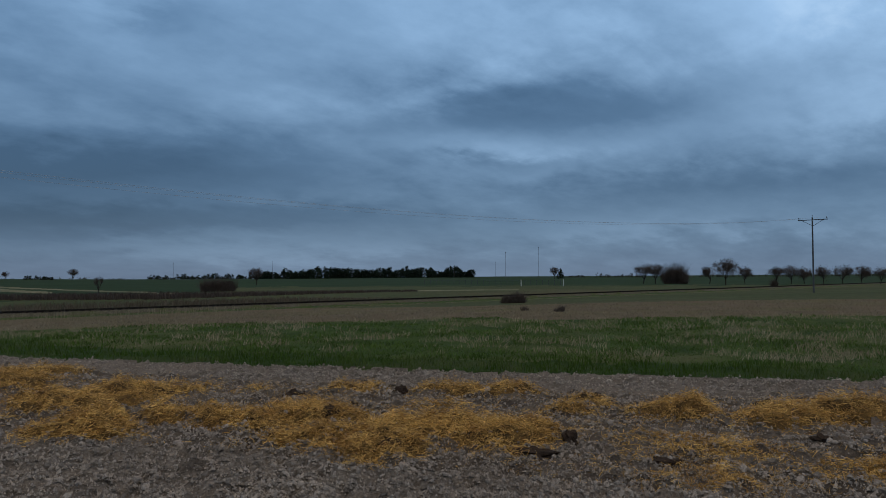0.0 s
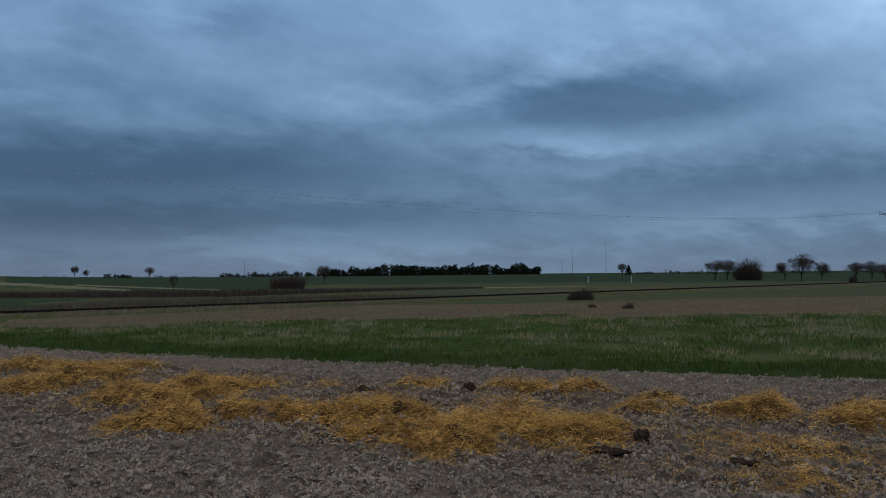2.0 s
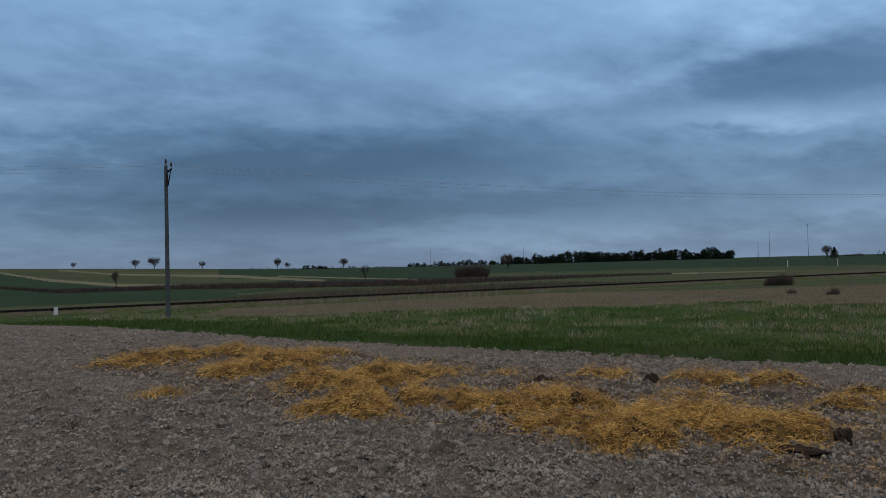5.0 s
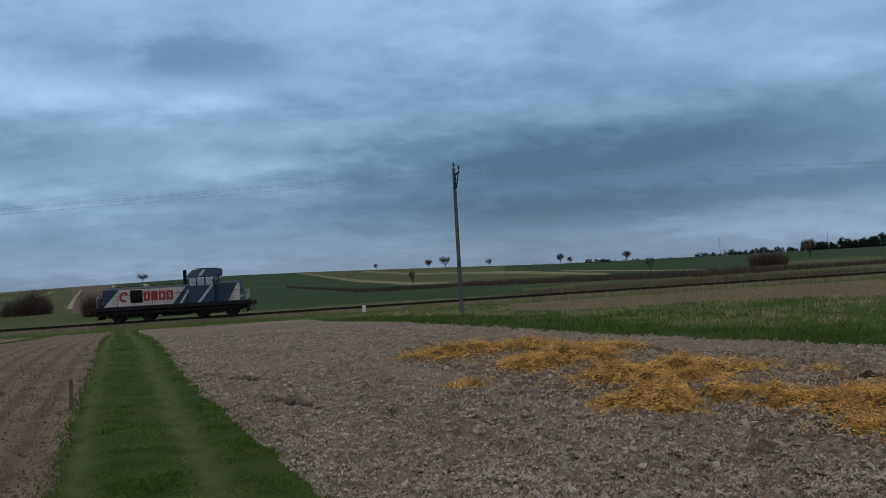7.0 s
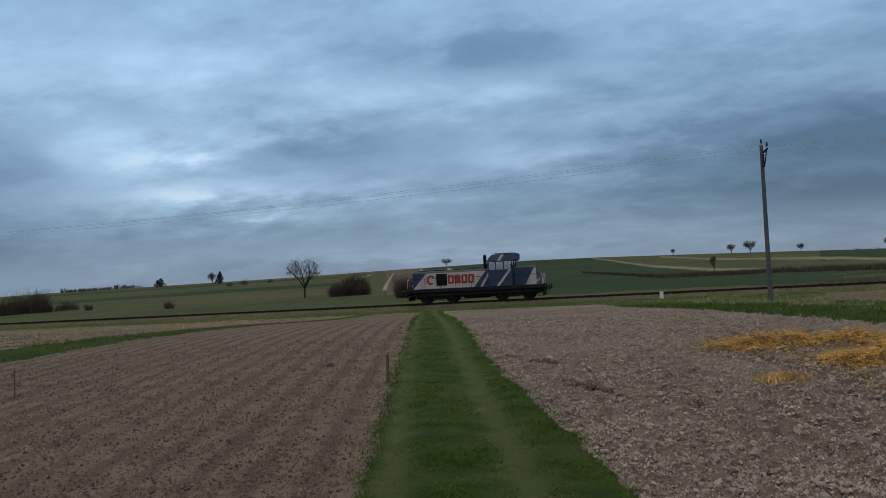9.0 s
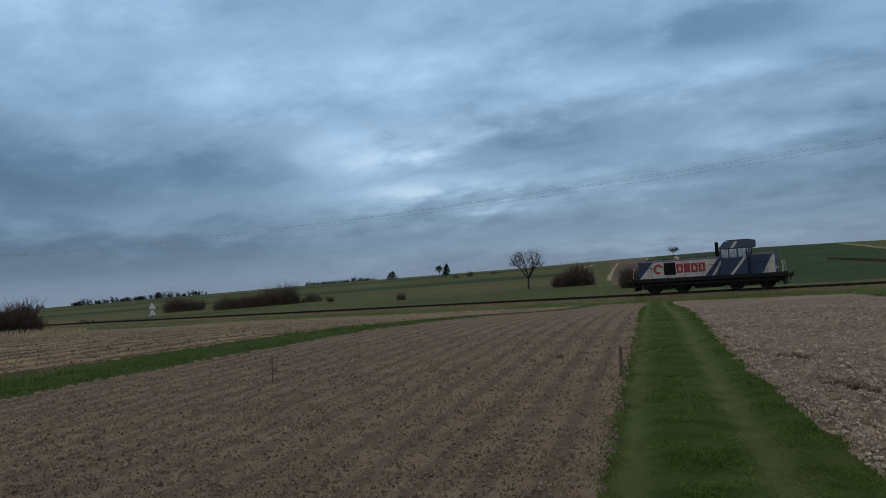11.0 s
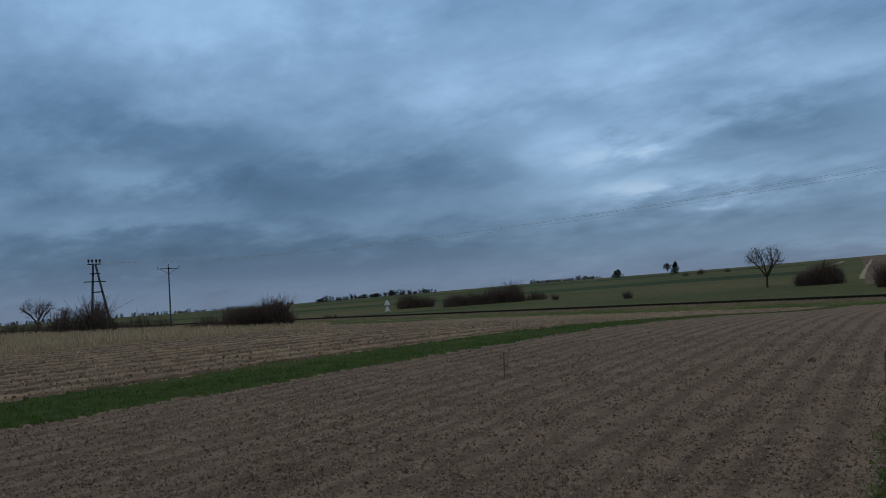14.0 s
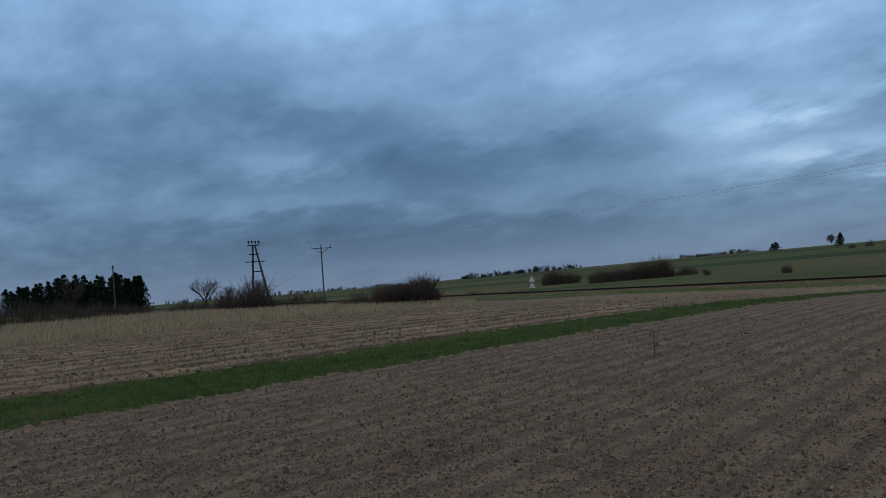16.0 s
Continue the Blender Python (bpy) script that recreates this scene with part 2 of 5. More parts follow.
def lattice(x, y, seed=0):
    """Smooth random values between 0 and 1 on a unit lattice."""
    xi, yi = np.floor(x).astype(np.int64), np.floor(y).astype(np.int64)
    fx, fy = x - xi, y - yi
    fx, fy = fx * fx * (3 - 2 * fx), fy * fy * (3 - 2 * fy)

    def h(a, b):
        n = (a * 374761393 + b * 668265263 + seed * 974634541) & 0xFFFFFFFF
        n = ((n ^ (n >> 13)) * 1274126177) & 0xFFFFFFFF
        return ((n ^ (n >> 16)) & 0xFFFF) / 65535.0

    return (h(xi, yi) * (1 - fx) + h(xi + 1, yi) * fx) * (1 - fy) + (h(xi, yi + 1) * (1 - fx) + h(xi + 1, yi + 1) * fx) * fy


def fractal(x, y, size, octaves=3, seed=0):
    v, amp, total = 0, 1.0, 0
    for k in range(octaves):
        v = v + amp * lattice(x / size, y / size, seed + k)
        total, amp, size = total + amp, amp * 0.5, size / 2.1
    return v / total


def land(x, y):
    """Height of the smooth land."""
    x, y = np.asarray(x, float), np.asarray(y, float)
    r, az = np.hypot(x, y), np.degrees(np.arctan2(-x, y))
    near = smooth(y, 18, 68) * (-1.45 + 0.005 * np.clip(x, -160, 160))
    el = np.interp(az, *zip(*SKYLINE))
    rc = np.interp(az, *zip(*CREST))
    zc = 1.6 + rc * np.tan(np.radians(el))
    rs = np.clip(TRACK_Y / np.maximum(np.cos(np.radians(az)), 0.1), 84, 170)
    u = np.clip((r - rs - 6) / (rc - rs - 6), 0, 1)
    w = u * (0.8 + 0.2 * u)
    return near * (1 - w) + zc * w - 0.012 * np.maximum(r - rc, 0)


def lane_right(y):
    return np.interp(y, [-40, 6, 8.5, 12.6, 15.5, 65, 80], [12.3, -0.08, -0.8, -2.0, -2.8, -15.0, -18.6])


def lane_left(y):
    return np.interp(y, [-40, 6, 12, 19, 68, 80], [9.5, -2.1, -3.6, -5.3, -17.8, -20.9])


def wheel_track(x, y):
    """How worn the grass is, 0 to 1, in the two wheel tracks of the lane."""
    m = x - (lane_left(y) + lane_right(y)) / 2
    return np.exp(-((np.abs(m + 0.22) - 0.56) / 0.22) ** 2)


BORDER = [(-20, 30), (-2, 17.5), (4.1, 13.5), (6.7, 12.0), (10.1, 10.0), (13.8, 8.1), (17.7, 6.0), (20.3, 5.0), (22.7, 4.5), (28.1, 3.1), (60.5, -1.5), (64, -2.4), (66, -60)]


def border(y):
    """x of the edge between the grey ploughed field and the grass."""
    return np.interp(y, *zip(*BORDER))


# heaps of straw: x, y, half width, thickness
HEAPS = [(4.3, 13.8, 0.6, 0.8), (3.9, 10.8, 0.64, 0.75), (4.8, 10.6, 0.5, 0.9), (3.3, 8.7, 0.36, 0.85), (4.5, 8.8, 0.33, 0.8), (5.6, 11.1, 0.51, 0.45), (4.7, 7.8, 0.38, 0.8), (6.3, 10.2, 0.33, 0.4),
         (5.5, 7.6, 0.4, 1.15), (4.8, 6.8, 0.3, 0.9), (7.4, 9.1, 0.37, 0.45), (5.5, 6.5, 0.4, 0.9), (4.9, 5.8, 0.34, 1.15), (5.9, 6.0, 0.42, 0.9), (8.3, 7.9, 0.42, 0.8), (7.0, 7.2, 0.35, 0.5), (6.2, 5.5, 0.38, 0.9),
         (6.6, 5.4, 0.32, 0.85), (8.8, 7.3, 0.3, 0.7), (7.8, 5.9, 0.3, 0.5), (8.6, 4.8, 0.42, 0.85), (8.9, 3.8, 0.36, 0.95), (9.6, 3.7, 0.42, 1.05), (10.0, 3.2, 0.45, 1.0), (10.8, 2.4, 0.5, 0.9)]
FAR_HEAPS = [(1.8, 15.2, 0.45, 0.9), (2.7, 16.0, 0.66, 1.0), (3.6, 16.0, 0.72, 0.85), (3.2, 13.0, 0.55, 0.95), (4.0, 13.6, 0.62, 1.0), (4.9, 14.7, 0.62, 0.75), (4.0, 10.4, 0.42, 0.8), (3.7, 9.2, 0.32, 0.9), (4.9, 11.4, 0.5, 0.9), (5.2, 10.7, 0.4, 0.9)]
THIN_HEAPS = [(7.1, 4.0, 0.51, 0.36), (6.1, 3.2, 0.42, 0.34), (7.2, 2.3, 0.3, 0.45), (7.4, 3.4, 0.4, 0.32), (8.6, 5.9, 0.3, 0.45)]


def straw_cover(x, y):
    """How thick the straw lies, 0 to 1."""
    x, y = np.asarray(x, float), np.asarray(y, float)
    out = np.zeros(x.shape)
    k = (x > 0.5) & (x < 13) & (y > 0) & (y < 19)
    if not k.any():
        return out
    px, py = x[k], y[k]
    wx, wy = px + (fractal(px, py, 0.7, 2, 15) - 0.5) * 0.7, py + (fractal(px, py, 0.7, 2, 16) - 0.5) * 0.7
    t = np.zeros(px.shape)
    for hx, hy, hr, ht in HEAPS + FAR_HEAPS + THIN_HEAPS:
        t = np.maximum(t, ht * np.exp(-(((wx - hx) ** 2 + (wy - hy) ** 2) / (1.32 * hr) ** 2) ** 1.3))
    n = 0.35 * fractal(px, py, 0.8, 3, 13) + 0.65 * fractal(px, py, 0.24, 3, 12)
    out[k] = np.clip(t * (0.25 + 1.75 * n) - 0.10, 0, 1)
    return out


def litter(x, y):
    """The wider band over which single stalks are scattered."""
    far_edge = np.interp(x, [1, 2.4, 5.6, 7.1, 8.9, 11, 16], [18.0, 18.6, 15.4, 11.4, 7.6, 4.5, -1])
    near_edge = np.interp(x, [1, 1.5, 3.0, 4.6, 6.0, 9.2, 16], [16.5, 14.2, 8.7, 5.4, 2.0, 0.5, -8])
    return smooth(far_edge - y, -0.3, 0.6) * smooth(y - near_edge, -0.3, 0.6) * smooth(x, 1.0, 1.8)


# brown hedge line over the green crop, and pale fallow strips: azimuth, height of sight, half depth (degrees)
HEDGE_LINE = [(-75, -0.7), (-41, -0.9), (-25.4, -1.3), (-17.7, -1.25), (-10.3, -1.13), (-2.0, -1.11), (3.24, -0.5)]
STRIPS = [[(-11.0, -0.93, 0.08), (-5.4, -0.69, 0.1), (-1.4, -0.25, 0.07), (2.4, 0.48, 0.03)], [(-19.3, -0.79, 0.06), (-13.1, -0.34, 0.1), (-8.8, -0.14, 0.06), (-5.4, 0.0, 0.05), (-2.0, 0.36, 0.03)],
          [(-25.4, -0.82, 0.03), (-21.2, -0.66, 0.04), (-15.9, -0.38, 0.03)], [(-19.2, -1.0, 0.04), (-16.3, -0.9, 0.03)], [(-27.6, -0.87, 0.04), (-22.0, -0.95, 0.03)], [(-50, -0.78, 0.04), (-41.2, -0.82, 0.03)]]
ZONES = ("ploughed_field", "brown_field", "grass_lane", "grass_strip", "stubble_field", "grass_verge", "dry_strip", "meadow", "green_crop", "pale_fallow", "far_field", "track_margin", "straw_bedding", "lush_edge", "manured_soil")


def zone(x, y):
    """Number in ZONES of each place."""
    r, az = np.hypot(x, y), np.degrees(np.arctan2(-x, y))
    j = (fractal(x, y, 0.5, 2, 5) - 0.5) * 0.3
    J = (fractal(x, y, 6, 3, 6) - 0.5)
    z = np.full(x.shape, 7)
    lr, ll = lane_right(y) + j * 0.45, lane_left(y) + j * 0.8
    z[(x > lr) & (x < border(y) + j)] = 0
    z[(x > border(y) + j)] = 5
    z[(x > border(y) + j) & (x < border(y) + 1.7 + 0.05 * y + j * 4) & (y < 60)] = 13
    away = x + 0.98 * y + J * 6
    z[(x > border(y) + 1) & (away > 46) & (y < 68) & (az < -11.5 + J * 7)] = 6
    z[(x > border(y) + 1) & (x + 0.35 * y + J * 6 > 71) & (y < 66)] = 7
    s0, s1 = -12.3 - 0.13 * y + j * 1.5, -16.4 - 0.085 * y + j * 1.5
    z[(x < ll) & (x > s0)] = 1
    z[(x < s0) & (x > s1)] = 3
    z[(x < s1) & (x > -36.5 + J * 3 - 0.9 * np.maximum(y - 22, 0))] = 4
    z[(x < -36.5 + J * 3 - 0.9 * np.maximum(y - 22, 0))] = 6
    z[(x < -62 + J * 10) & (y < 66)] = 7
    z[(x < lr) & (x > ll)] = 2
    z[(y > 64.5 + j * 3) & (x < 2) & (x > -60) & ~((x < lr) & (x > ll))] = 11
    z[(y > 67 + j * 2)] = 11
    z[(r < 30) & (z == 0) & (litter(x, y) > 0.45 + 1.1 * (fractal(x, y, 0.9, 3, 18) - 0.5))] = 14
    z[(r < 30) & ((z == 0) | (z == 14)) & (straw_cover(x, y) > 0.33)] = 12
    # over the railway
    far = y > 78
    z[far] = 7
    e = np.degrees(np.arctan2(land(x, y) - 1.6, r))
    line = np.interp(az, *zip(*HEDGE_LINE))
    z[far & (az < 13.9 + J * 0.5) & (az > 3) & (r > 92 + J * 6)] = 8
    z[far & (az <= 3.2) & (az > -15 + 10 * J) & (e < np.interp(az, [-15, -11, -5.4, -1.4, 2.4, 3.2], [-1.25, -1.1, -0.8, -0.34, 0.45, 1.0])) & (r > 92 + J * 6)] = 8
    z[far & (az < -12) & (az > -27) & (e > -0.42 - 0.02 * (az + 16) + 0.2 * J)] = 8
    z[far & (az < -16) & (az > -29 + 4 * J) & (e > line + 0.3)] = 8
    z[far & (az <= -29) & (az > -75) & (e > -0.5 + 0.3 * J)] = 8
    for run in STRIPS:
        a0, e0, t0 = (np.array(v) for v in zip(*run))
        z[far & (az < a0[-1]) & (az > a0[0]) & (np.abs(e + 0.06 * J - np.interp(az, a0, e0)) < np.interp(az, a0, t0))] = 9
    z[far & (az > 20) & (r > 130) & (np.mod((y - 0.35 * x + 70 * fractal(x, y, 130, 2, 61)) / 120, 1) < 0.3)] = 8
    z[far & (az > 14.2) & (az < 16.7) & (y > 112)] = 10
    return z


def relief(x, y, z):
    """Tilled roughness on top of the smooth land."""
    r = np.hypot(x, y)
    near = 1 - smooth(r, 25, 60)
    clod = fractal(x, y, 0.22, 3, 21) - 0.5
    crumb = np.abs(fractal(x, y, 0.13, 2, 23) - 0.5) * 2 - 0.3
    along = x * math.cos(radians(14)) + y * math.sin(radians(14))
    furrow = np.abs(np.mod(along / 0.5 + 0.25 * fractal(x, y, 3, 2, 31), 1) - 0.5) * 2 - 0.5
    h = np.zeros_like(x)
    h = np.where((z == 0) | (z == 12) | (z == 14), 0.13 * clod + 0.10 * crumb + 0.02 * furrow, h)
    h = np.where(z == 1, 0.035 * clod + 0.045 * crumb + 0.018 * furrow, h)
    rows = np.mod((x + 0.11 * y) / 1.5, 1)
    h = np.where(z == 4, 0.10 * clod - 0.05 * smooth(np.abs(rows - 0.5), 0.3, 0.45), h)
    h = np.where(z == 2, 0.02 * clod + 0.02 * (fractal(x, y, 0.9, 2, 25) - 0.5) - 0.05 * wheel_track(x, y), h)
    h = np.where((z == 3) | (z == 5) | (z == 6) | (z == 11) | (z == 13), 0.10 * (fractal(x, y, 0.9, 3, 41) - 0.4), h)
    h = h + 0.16 * straw_cover(x, y) * (0.4 + fractal(x, y, 0.3, 2, 51))
    return h * near


def surface(x, y):
    x, y = np.asarray(x, float), np.asarray(y, float)
    return land(x, y) + relief(x, y, zone(x, y))


def mesh_object(name, verts, faces, mat, smooth_shade=False):
    me = bpy.data.meshes.new(name)
    verts, faces = np.asarray(verts, np.float32), np.asarray(faces, np.int32)
    me.vertices.add(len(verts))
    me.vertices.foreach_set("co", verts.ravel())
    n = faces.shape[1]
    me.loops.add(faces.size)
    me.loops.foreach_set("vertex_index", faces.ravel())
    me.polygons.add(len(faces))
    me.polygons.foreach_set("loop_start", np.arange(0, faces.size, n, dtype=np.int32))
    me.update(calc_edges=True)
    me.polygons.foreach_set("use_smooth", np.full(len(faces), smooth_shade))
    me.materials.append(mat)
    me.validate()
    return new(name, me)


def build_land():
    azs = np.radians(np.concatenate([np.arange(-96, 98, 0.3), np.arange(100, 260, 4.0)]))
    rad = [0.004, 0.1, 0.25, 0.4]
    while rad[-1] < 450:
        rad.append(rad[-1] * (1.03 if rad[-1] < 4 else 1.0105))
    while rad[-1] < 4600:
        rad.append(rad[-1] * 1.06)
    rad = np.array(rad)
    A, Rr = np.meshgrid(azs, rad)
    x, y = -np.sin(A) * Rr, np.cos(A) * Rr
    zn = zone(x, y)
    z = land(x, y) + relief(x, y, zn)
    verts = np.stack([x, y, z], -1).reshape(-1, 3)
    nc = len(azs)
    i, j = np.meshgrid(np.arange(len(rad) - 1), np.arange(nc), indexing="ij")
    jn = (j + 1) % nc
    faces = np.stack([i * nc + j, (i + 1) * nc + j, (i + 1) * nc + jn, i * nc + jn], -1).reshape(-1, 4)[:, ::-1]
    cent = verts[faces].mean(1)
    fz = zone(cent[:, 0], cent[:, 1])
    mats = (GREY_SOIL, BROWN_SOIL, LANE_TURF, LANE_GRASS, STUBBLE, VERGE_GRASS, DRY_GRASS, MEADOW, GREEN_CROP, PALE_STRIP, FAR_SOIL, VERGE_GRASS, STRAW_MAT, LANE_GRASS, MANURED)
    labels = ("grey ploughed field with dry crumbly clods", "brown harrowed field with faint furrows", "mown green grass lane between two fields",
              "narrow green grass strip between fields", "pale stubble field with rough rows", "uneven green and straw-coloured grass verge",
              "brown strip of dead flattened grass", "dull green meadow reaching the horizon", "dark green winter crop on a low hill",
              "pale fallow strip on the hillside", "bare brown strip on the hillside", "rough grass beside the railway", "golden straw bedding spread over the ploughed soil", "lush dark green grass edging the ploughed field", "damp dark soil trodden with manure round the straw")
    # the hollow middle under the eye belongs to the lane
    for k, (n, m, lab) in enumerate(zip(ZONES, mats, labels)):
        f = faces[fz == k]
        if not len(f):
            continue
        used, inv = np.unique(f, return_inverse=True)
        ob = mesh_object(n if n != "meadow" else "ground", verts[used], inv.reshape(-1, 4), m, True)
        tagged(ob, lab, "ground", kind="structure")


build_land()

# ---- helpers for things ----
def thing(name, at, label, category, group="", turn=0.0, kind=""):
    ob = new(name)
    ob.empty_display_size = 0.2
    ob.matrix_world = pose(*at, 0, 0, turn)
    return tagged(ob, label, category, group, kind)


def part(name, bm, mat, parent, label="", shade=False):
    me = bpy.data.meshes.new(name)
    bmesh.ops.recalc_face_normals(bm, faces=bm.faces)
    if shade:
        for f in bm.faces:
            f.smooth = True
    bm.to_mesh(me)
    bm.free()
    me.materials.append(mat)
    ob = new(name, me)
    ob.parent = parent
    return tagged(ob, label)


def box(bm, x, y, z, sx, sy, sz, bevel=0.0, turn=None):
    m = Matrix.Translation((x, y, z)) @ (turn or Matrix.Identity(4)) @ Matrix.Diagonal((sx, sy, sz, 1))
    r = bmesh.ops.create_cube(bm, size=1, matrix=m)
    if bevel:
        es = list({e for v in r["verts"] for e in v.link_edges})
        bmesh.ops.bevel(bm, geom=es, offset=bevel, segments=1, affect="EDGES")


def rod(bm, a, b, r0, r1=None, sides=6):
    a, b = Vector(a), Vector(b)
    d = b - a
    m = Matrix.Translation((a + b) / 2) @ d.to_track_quat("Z", "Y").to_matrix().to_4x4()
    bmesh.ops.create_cone(bm, cap_ends=True, segments=sides, radius1=r0, radius2=r0 if r1 is None else r1, depth=d.length, matrix=m)


def prism(bm, outline, y0, y1):
    """A side outline in x and z, drawn out from y0 to y1."""
    a = [bm.verts.new((x, y0, z)) for x, z in outline]
    b = [bm.verts.new((x, y1, z)) for x, z in outline]
    n = len(outline)
    bm.faces.new(a)
    bm.faces.new(b[::-1])
    for i in range(n):
        bm.faces.new((a[i], b[i], b[(i + 1) % n], a[(i + 1) % n]))


def height(x, y):
    return float(land(np.array([float(x)]), np.array([float(y)]))[0])


STEEL = material("dark_steel", (0.025, 0.025, 0.027), (0.042, 0.032, 0.026), 3, 0.6, 0.2, 20, 30, metal=0.3)
RUST = material("rail_rust", (0.03, 0.024, 0.02), (0.02, 0.017, 0.015), 2, 0.75, 0.2, 30, 30)
CONCRETE = material("pole_concrete", (0.11, 0.115, 0.122), (0.075, 0.08, 0.085), 2, 0.9, 0.3, 30, 30)
BALLAST = material("ballast_stone", (0.15, 0.13, 0.098), (0.095, 0.088, 0.06), 2, 0.95, 0.8, 14, 20, distance=0.06, third=(0.085, 0.10, 0.035), third_scale=0.6)
SLEEPER = material("sleeper_wood", (0.12, 0.10, 0.082), (0.08, 0.068, 0.056), 3, 0.9, 0.4, 20, 30)
WHITE_PAINT = material("white_paint", (0.72, 0.73, 0.72), (0.5, 0.5, 0.48), 2, 0.6, 0.1, 30, 20)
GLAZED = material("insulator_glaze", (0.08, 0.05, 0.035), (0.05, 0.03, 0.02), 3, 0.3)
WIRE = material("wire_metal", (0.50, 0.52, 0.55), (0.42, 0.44, 0.47), 1, 0.6)


# ---- railway ----
def railway():
    xs = np.arange(-330, 331, 3.0)
    bed_z = land(xs, np.full_like(xs, TRACK_Y))
    prof = [(-2.3, -0.15), (-1.45, 0.24), (1.45, 0.24), (2.3, -0.15)]
    verts = [(x, TRACK_Y + py, z + pz + 0.05 * random.random()) for x, z in zip(xs, bed_z) for py, pz in prof]
    faces = [(i * 4 + k, (i + 1) * 4 + k, (i + 1) * 4 + k + 1, i * 4 + k + 1) for i in range(len(xs) - 1) for k in range(3)]
    bed = mesh_object("railway", verts, [f[::-1] for f in faces], BALLAST)
    tagged(bed, "single railway line on a low stone bed", "railway", kind="structure")
    for side in (-0.75, 0.75):
        bm = bmesh.new()
        for i in range(len(xs) - 1):
            a, b = (xs[i], TRACK_Y + side, bed_z[i] + 0.36), (xs[i + 1], TRACK_Y + side, bed_z[i + 1] + 0.36)
            ang = math.atan2(b[2] - a[2], 3.0)
            t = Matrix.Rotation(-ang, 4, "Y")
            mx = (a[0] + b[0]) / 2
            mz = (a[2] + b[2]) / 2
            box(bm, mx, a[1], mz - 0.09, 3.01, 0.13, 0.02, turn=t)
            box(bm, mx, a[1], mz - 0.03, 3.01, 0.03, 0.13, turn=t)
            box(bm, mx, a[1], mz + 0.035, 3.01, 0.07, 0.04, turn=t)
        part("rail", bm, RUST, bed, "rusty steel rail")
    bm = bmesh.new()
    box(bm, 0, 0, 0, 0.24, 2.6, 0.14, 0.02)
    first = part("sleeper", bm, SLEEPER, bed)
    k = 0
    for x in np.arange(-115, 75, 0.65):
        ob = first if k == 0 else new("sleeper", first.data)
        ob.parent = bed
        ob.matrix_basis = pose(x, TRACK_Y, height(x, TRACK_Y) + 0.235, 0, 0, random.uniform(-1, 1))
        k += 1


railway()
RAIL_TOP = 0.415


# ---- power line ----
def insulator(bm, x, y, z):
    rod(bm, (x, y, z), (x, y, z + 0.12), 0.02)
    rod(bm, (x, y, z + 0.12), (x, y, z + 0.2), 0.07, 0.05, 8)
    rod(bm, (x, y, z + 0.2), (x, y, z + 0.32), 0.06, 0.035, 8)


def utility_pole(x, y, top, arm, label, turn=0.0, stay=True):
    z0 = height(x, y)
    p = thing("utility_pole", (x, y, z0), label, "utility pole", "power line poles", turn)
    h = top - z0
    bm = bmesh.new()
    rod(bm, (0, 0, -0.2), (0, 0, h), 0.13, 0.09, 10)
    part("pole", bm, CONCRETE, p)
    bm = bmesh.new()
    box(bm, 0.13, 0, h - 0.35, 0.08, arm, 0.10, 0.01)
    part("crossarm", bm, STEEL, p, "dark steel crossarm")
    for s in (-1, 1):
        bm = bmesh.new()
        rod(bm, (0.13, s * arm * 0.36, h - 0.4), (0.1, s * 0.06, h - 1.15), 0.03)
        part("brace", bm, STEEL, p)
    for s in (-0.47, 0.0, 0.47):
        bm = bmesh.new()
        insulator(bm, 0.13 if s else 0.0, s * arm, h - 0.3 + (0 if s else 0.3))
        part("insulator", bm, GLAZED, p, "brown glazed insulator")
    return p, h


POLES = ((112.3, 42.6, 9.7, 3.9), (7.2, 46.5, 7.55, 2.0), (-118.0, 61.5, 7.7, 3.3))
utility_pole(*POLES[0], "concrete utility pole with a wide braced crossarm")
mid_pole, mid_h = utility_pole(*POLES[1], "tall thin concrete utility pole in the grass verge")
bm = bmesh.new()
for dz in (0.9, 1.15):
    box(bm, 0.0, -0.25, mid_h - dz, 0.08, 0.5, 0.07, 0.01)
rod(bm, (0, -0.45, mid_h - 1.2), (0, -0.45, mid_h - 0.55), 0.05, 0.05, 8)
rod(bm, (0, 0.1, mid_h - 2.0), (0, 0.34, mid_h - 0.5), 0.035)
part("switch_arm", bm, STEEL, mid_pole, "dark switch gear below the pole top")
utility_pole(*POLES[2], "distant concrete utility pole with a wide crossarm", -28)


def a_frame_pole(x, y, top):
    z0 = height(x, y)
    h = top - z0
    p = thing("a_frame_pole", (x, y, z0), "leaning two-legged concrete utility pole with crossarms", "utility pole", "power line poles")
    for s in (-1, 1):
        bm = bmesh.new()
        rod(bm, (s * 0.75 + 0.4, s * 1.0 + 0.5, -0.2), (s * 0.10, s * 0.12, h - 0.6), 0.17, 0.12, 8)
        part("leg", bm, CONCRETE, p)
    for z, w in ((h - 0.5, 1.6), (h - 1.7, 1.2), (h - 2.7, 2.6)):
        bm = bmesh.new()
        box(bm, 0, 0, z, 0.6, w, 0.1, 0.01)
        part("crossarm", bm, STEEL, p)
    for s in (-0.7, -0.25, 0.25, 0.7):
        bm = bmesh.new()
        insulator(bm, 0, s, h - 0.45)
        box(bm, 0, s, h - 0.05, 0.25, 0.2, 0.3, 0.03)
        part("insulator", bm, GLAZED, p)
    bm = bmesh.new()
    box(bm, 0.2, 0.25, h * 0.55, 1.0, 0.9, 0.12, 0.01)
    part("brace", bm, STEEL, p)
    return p


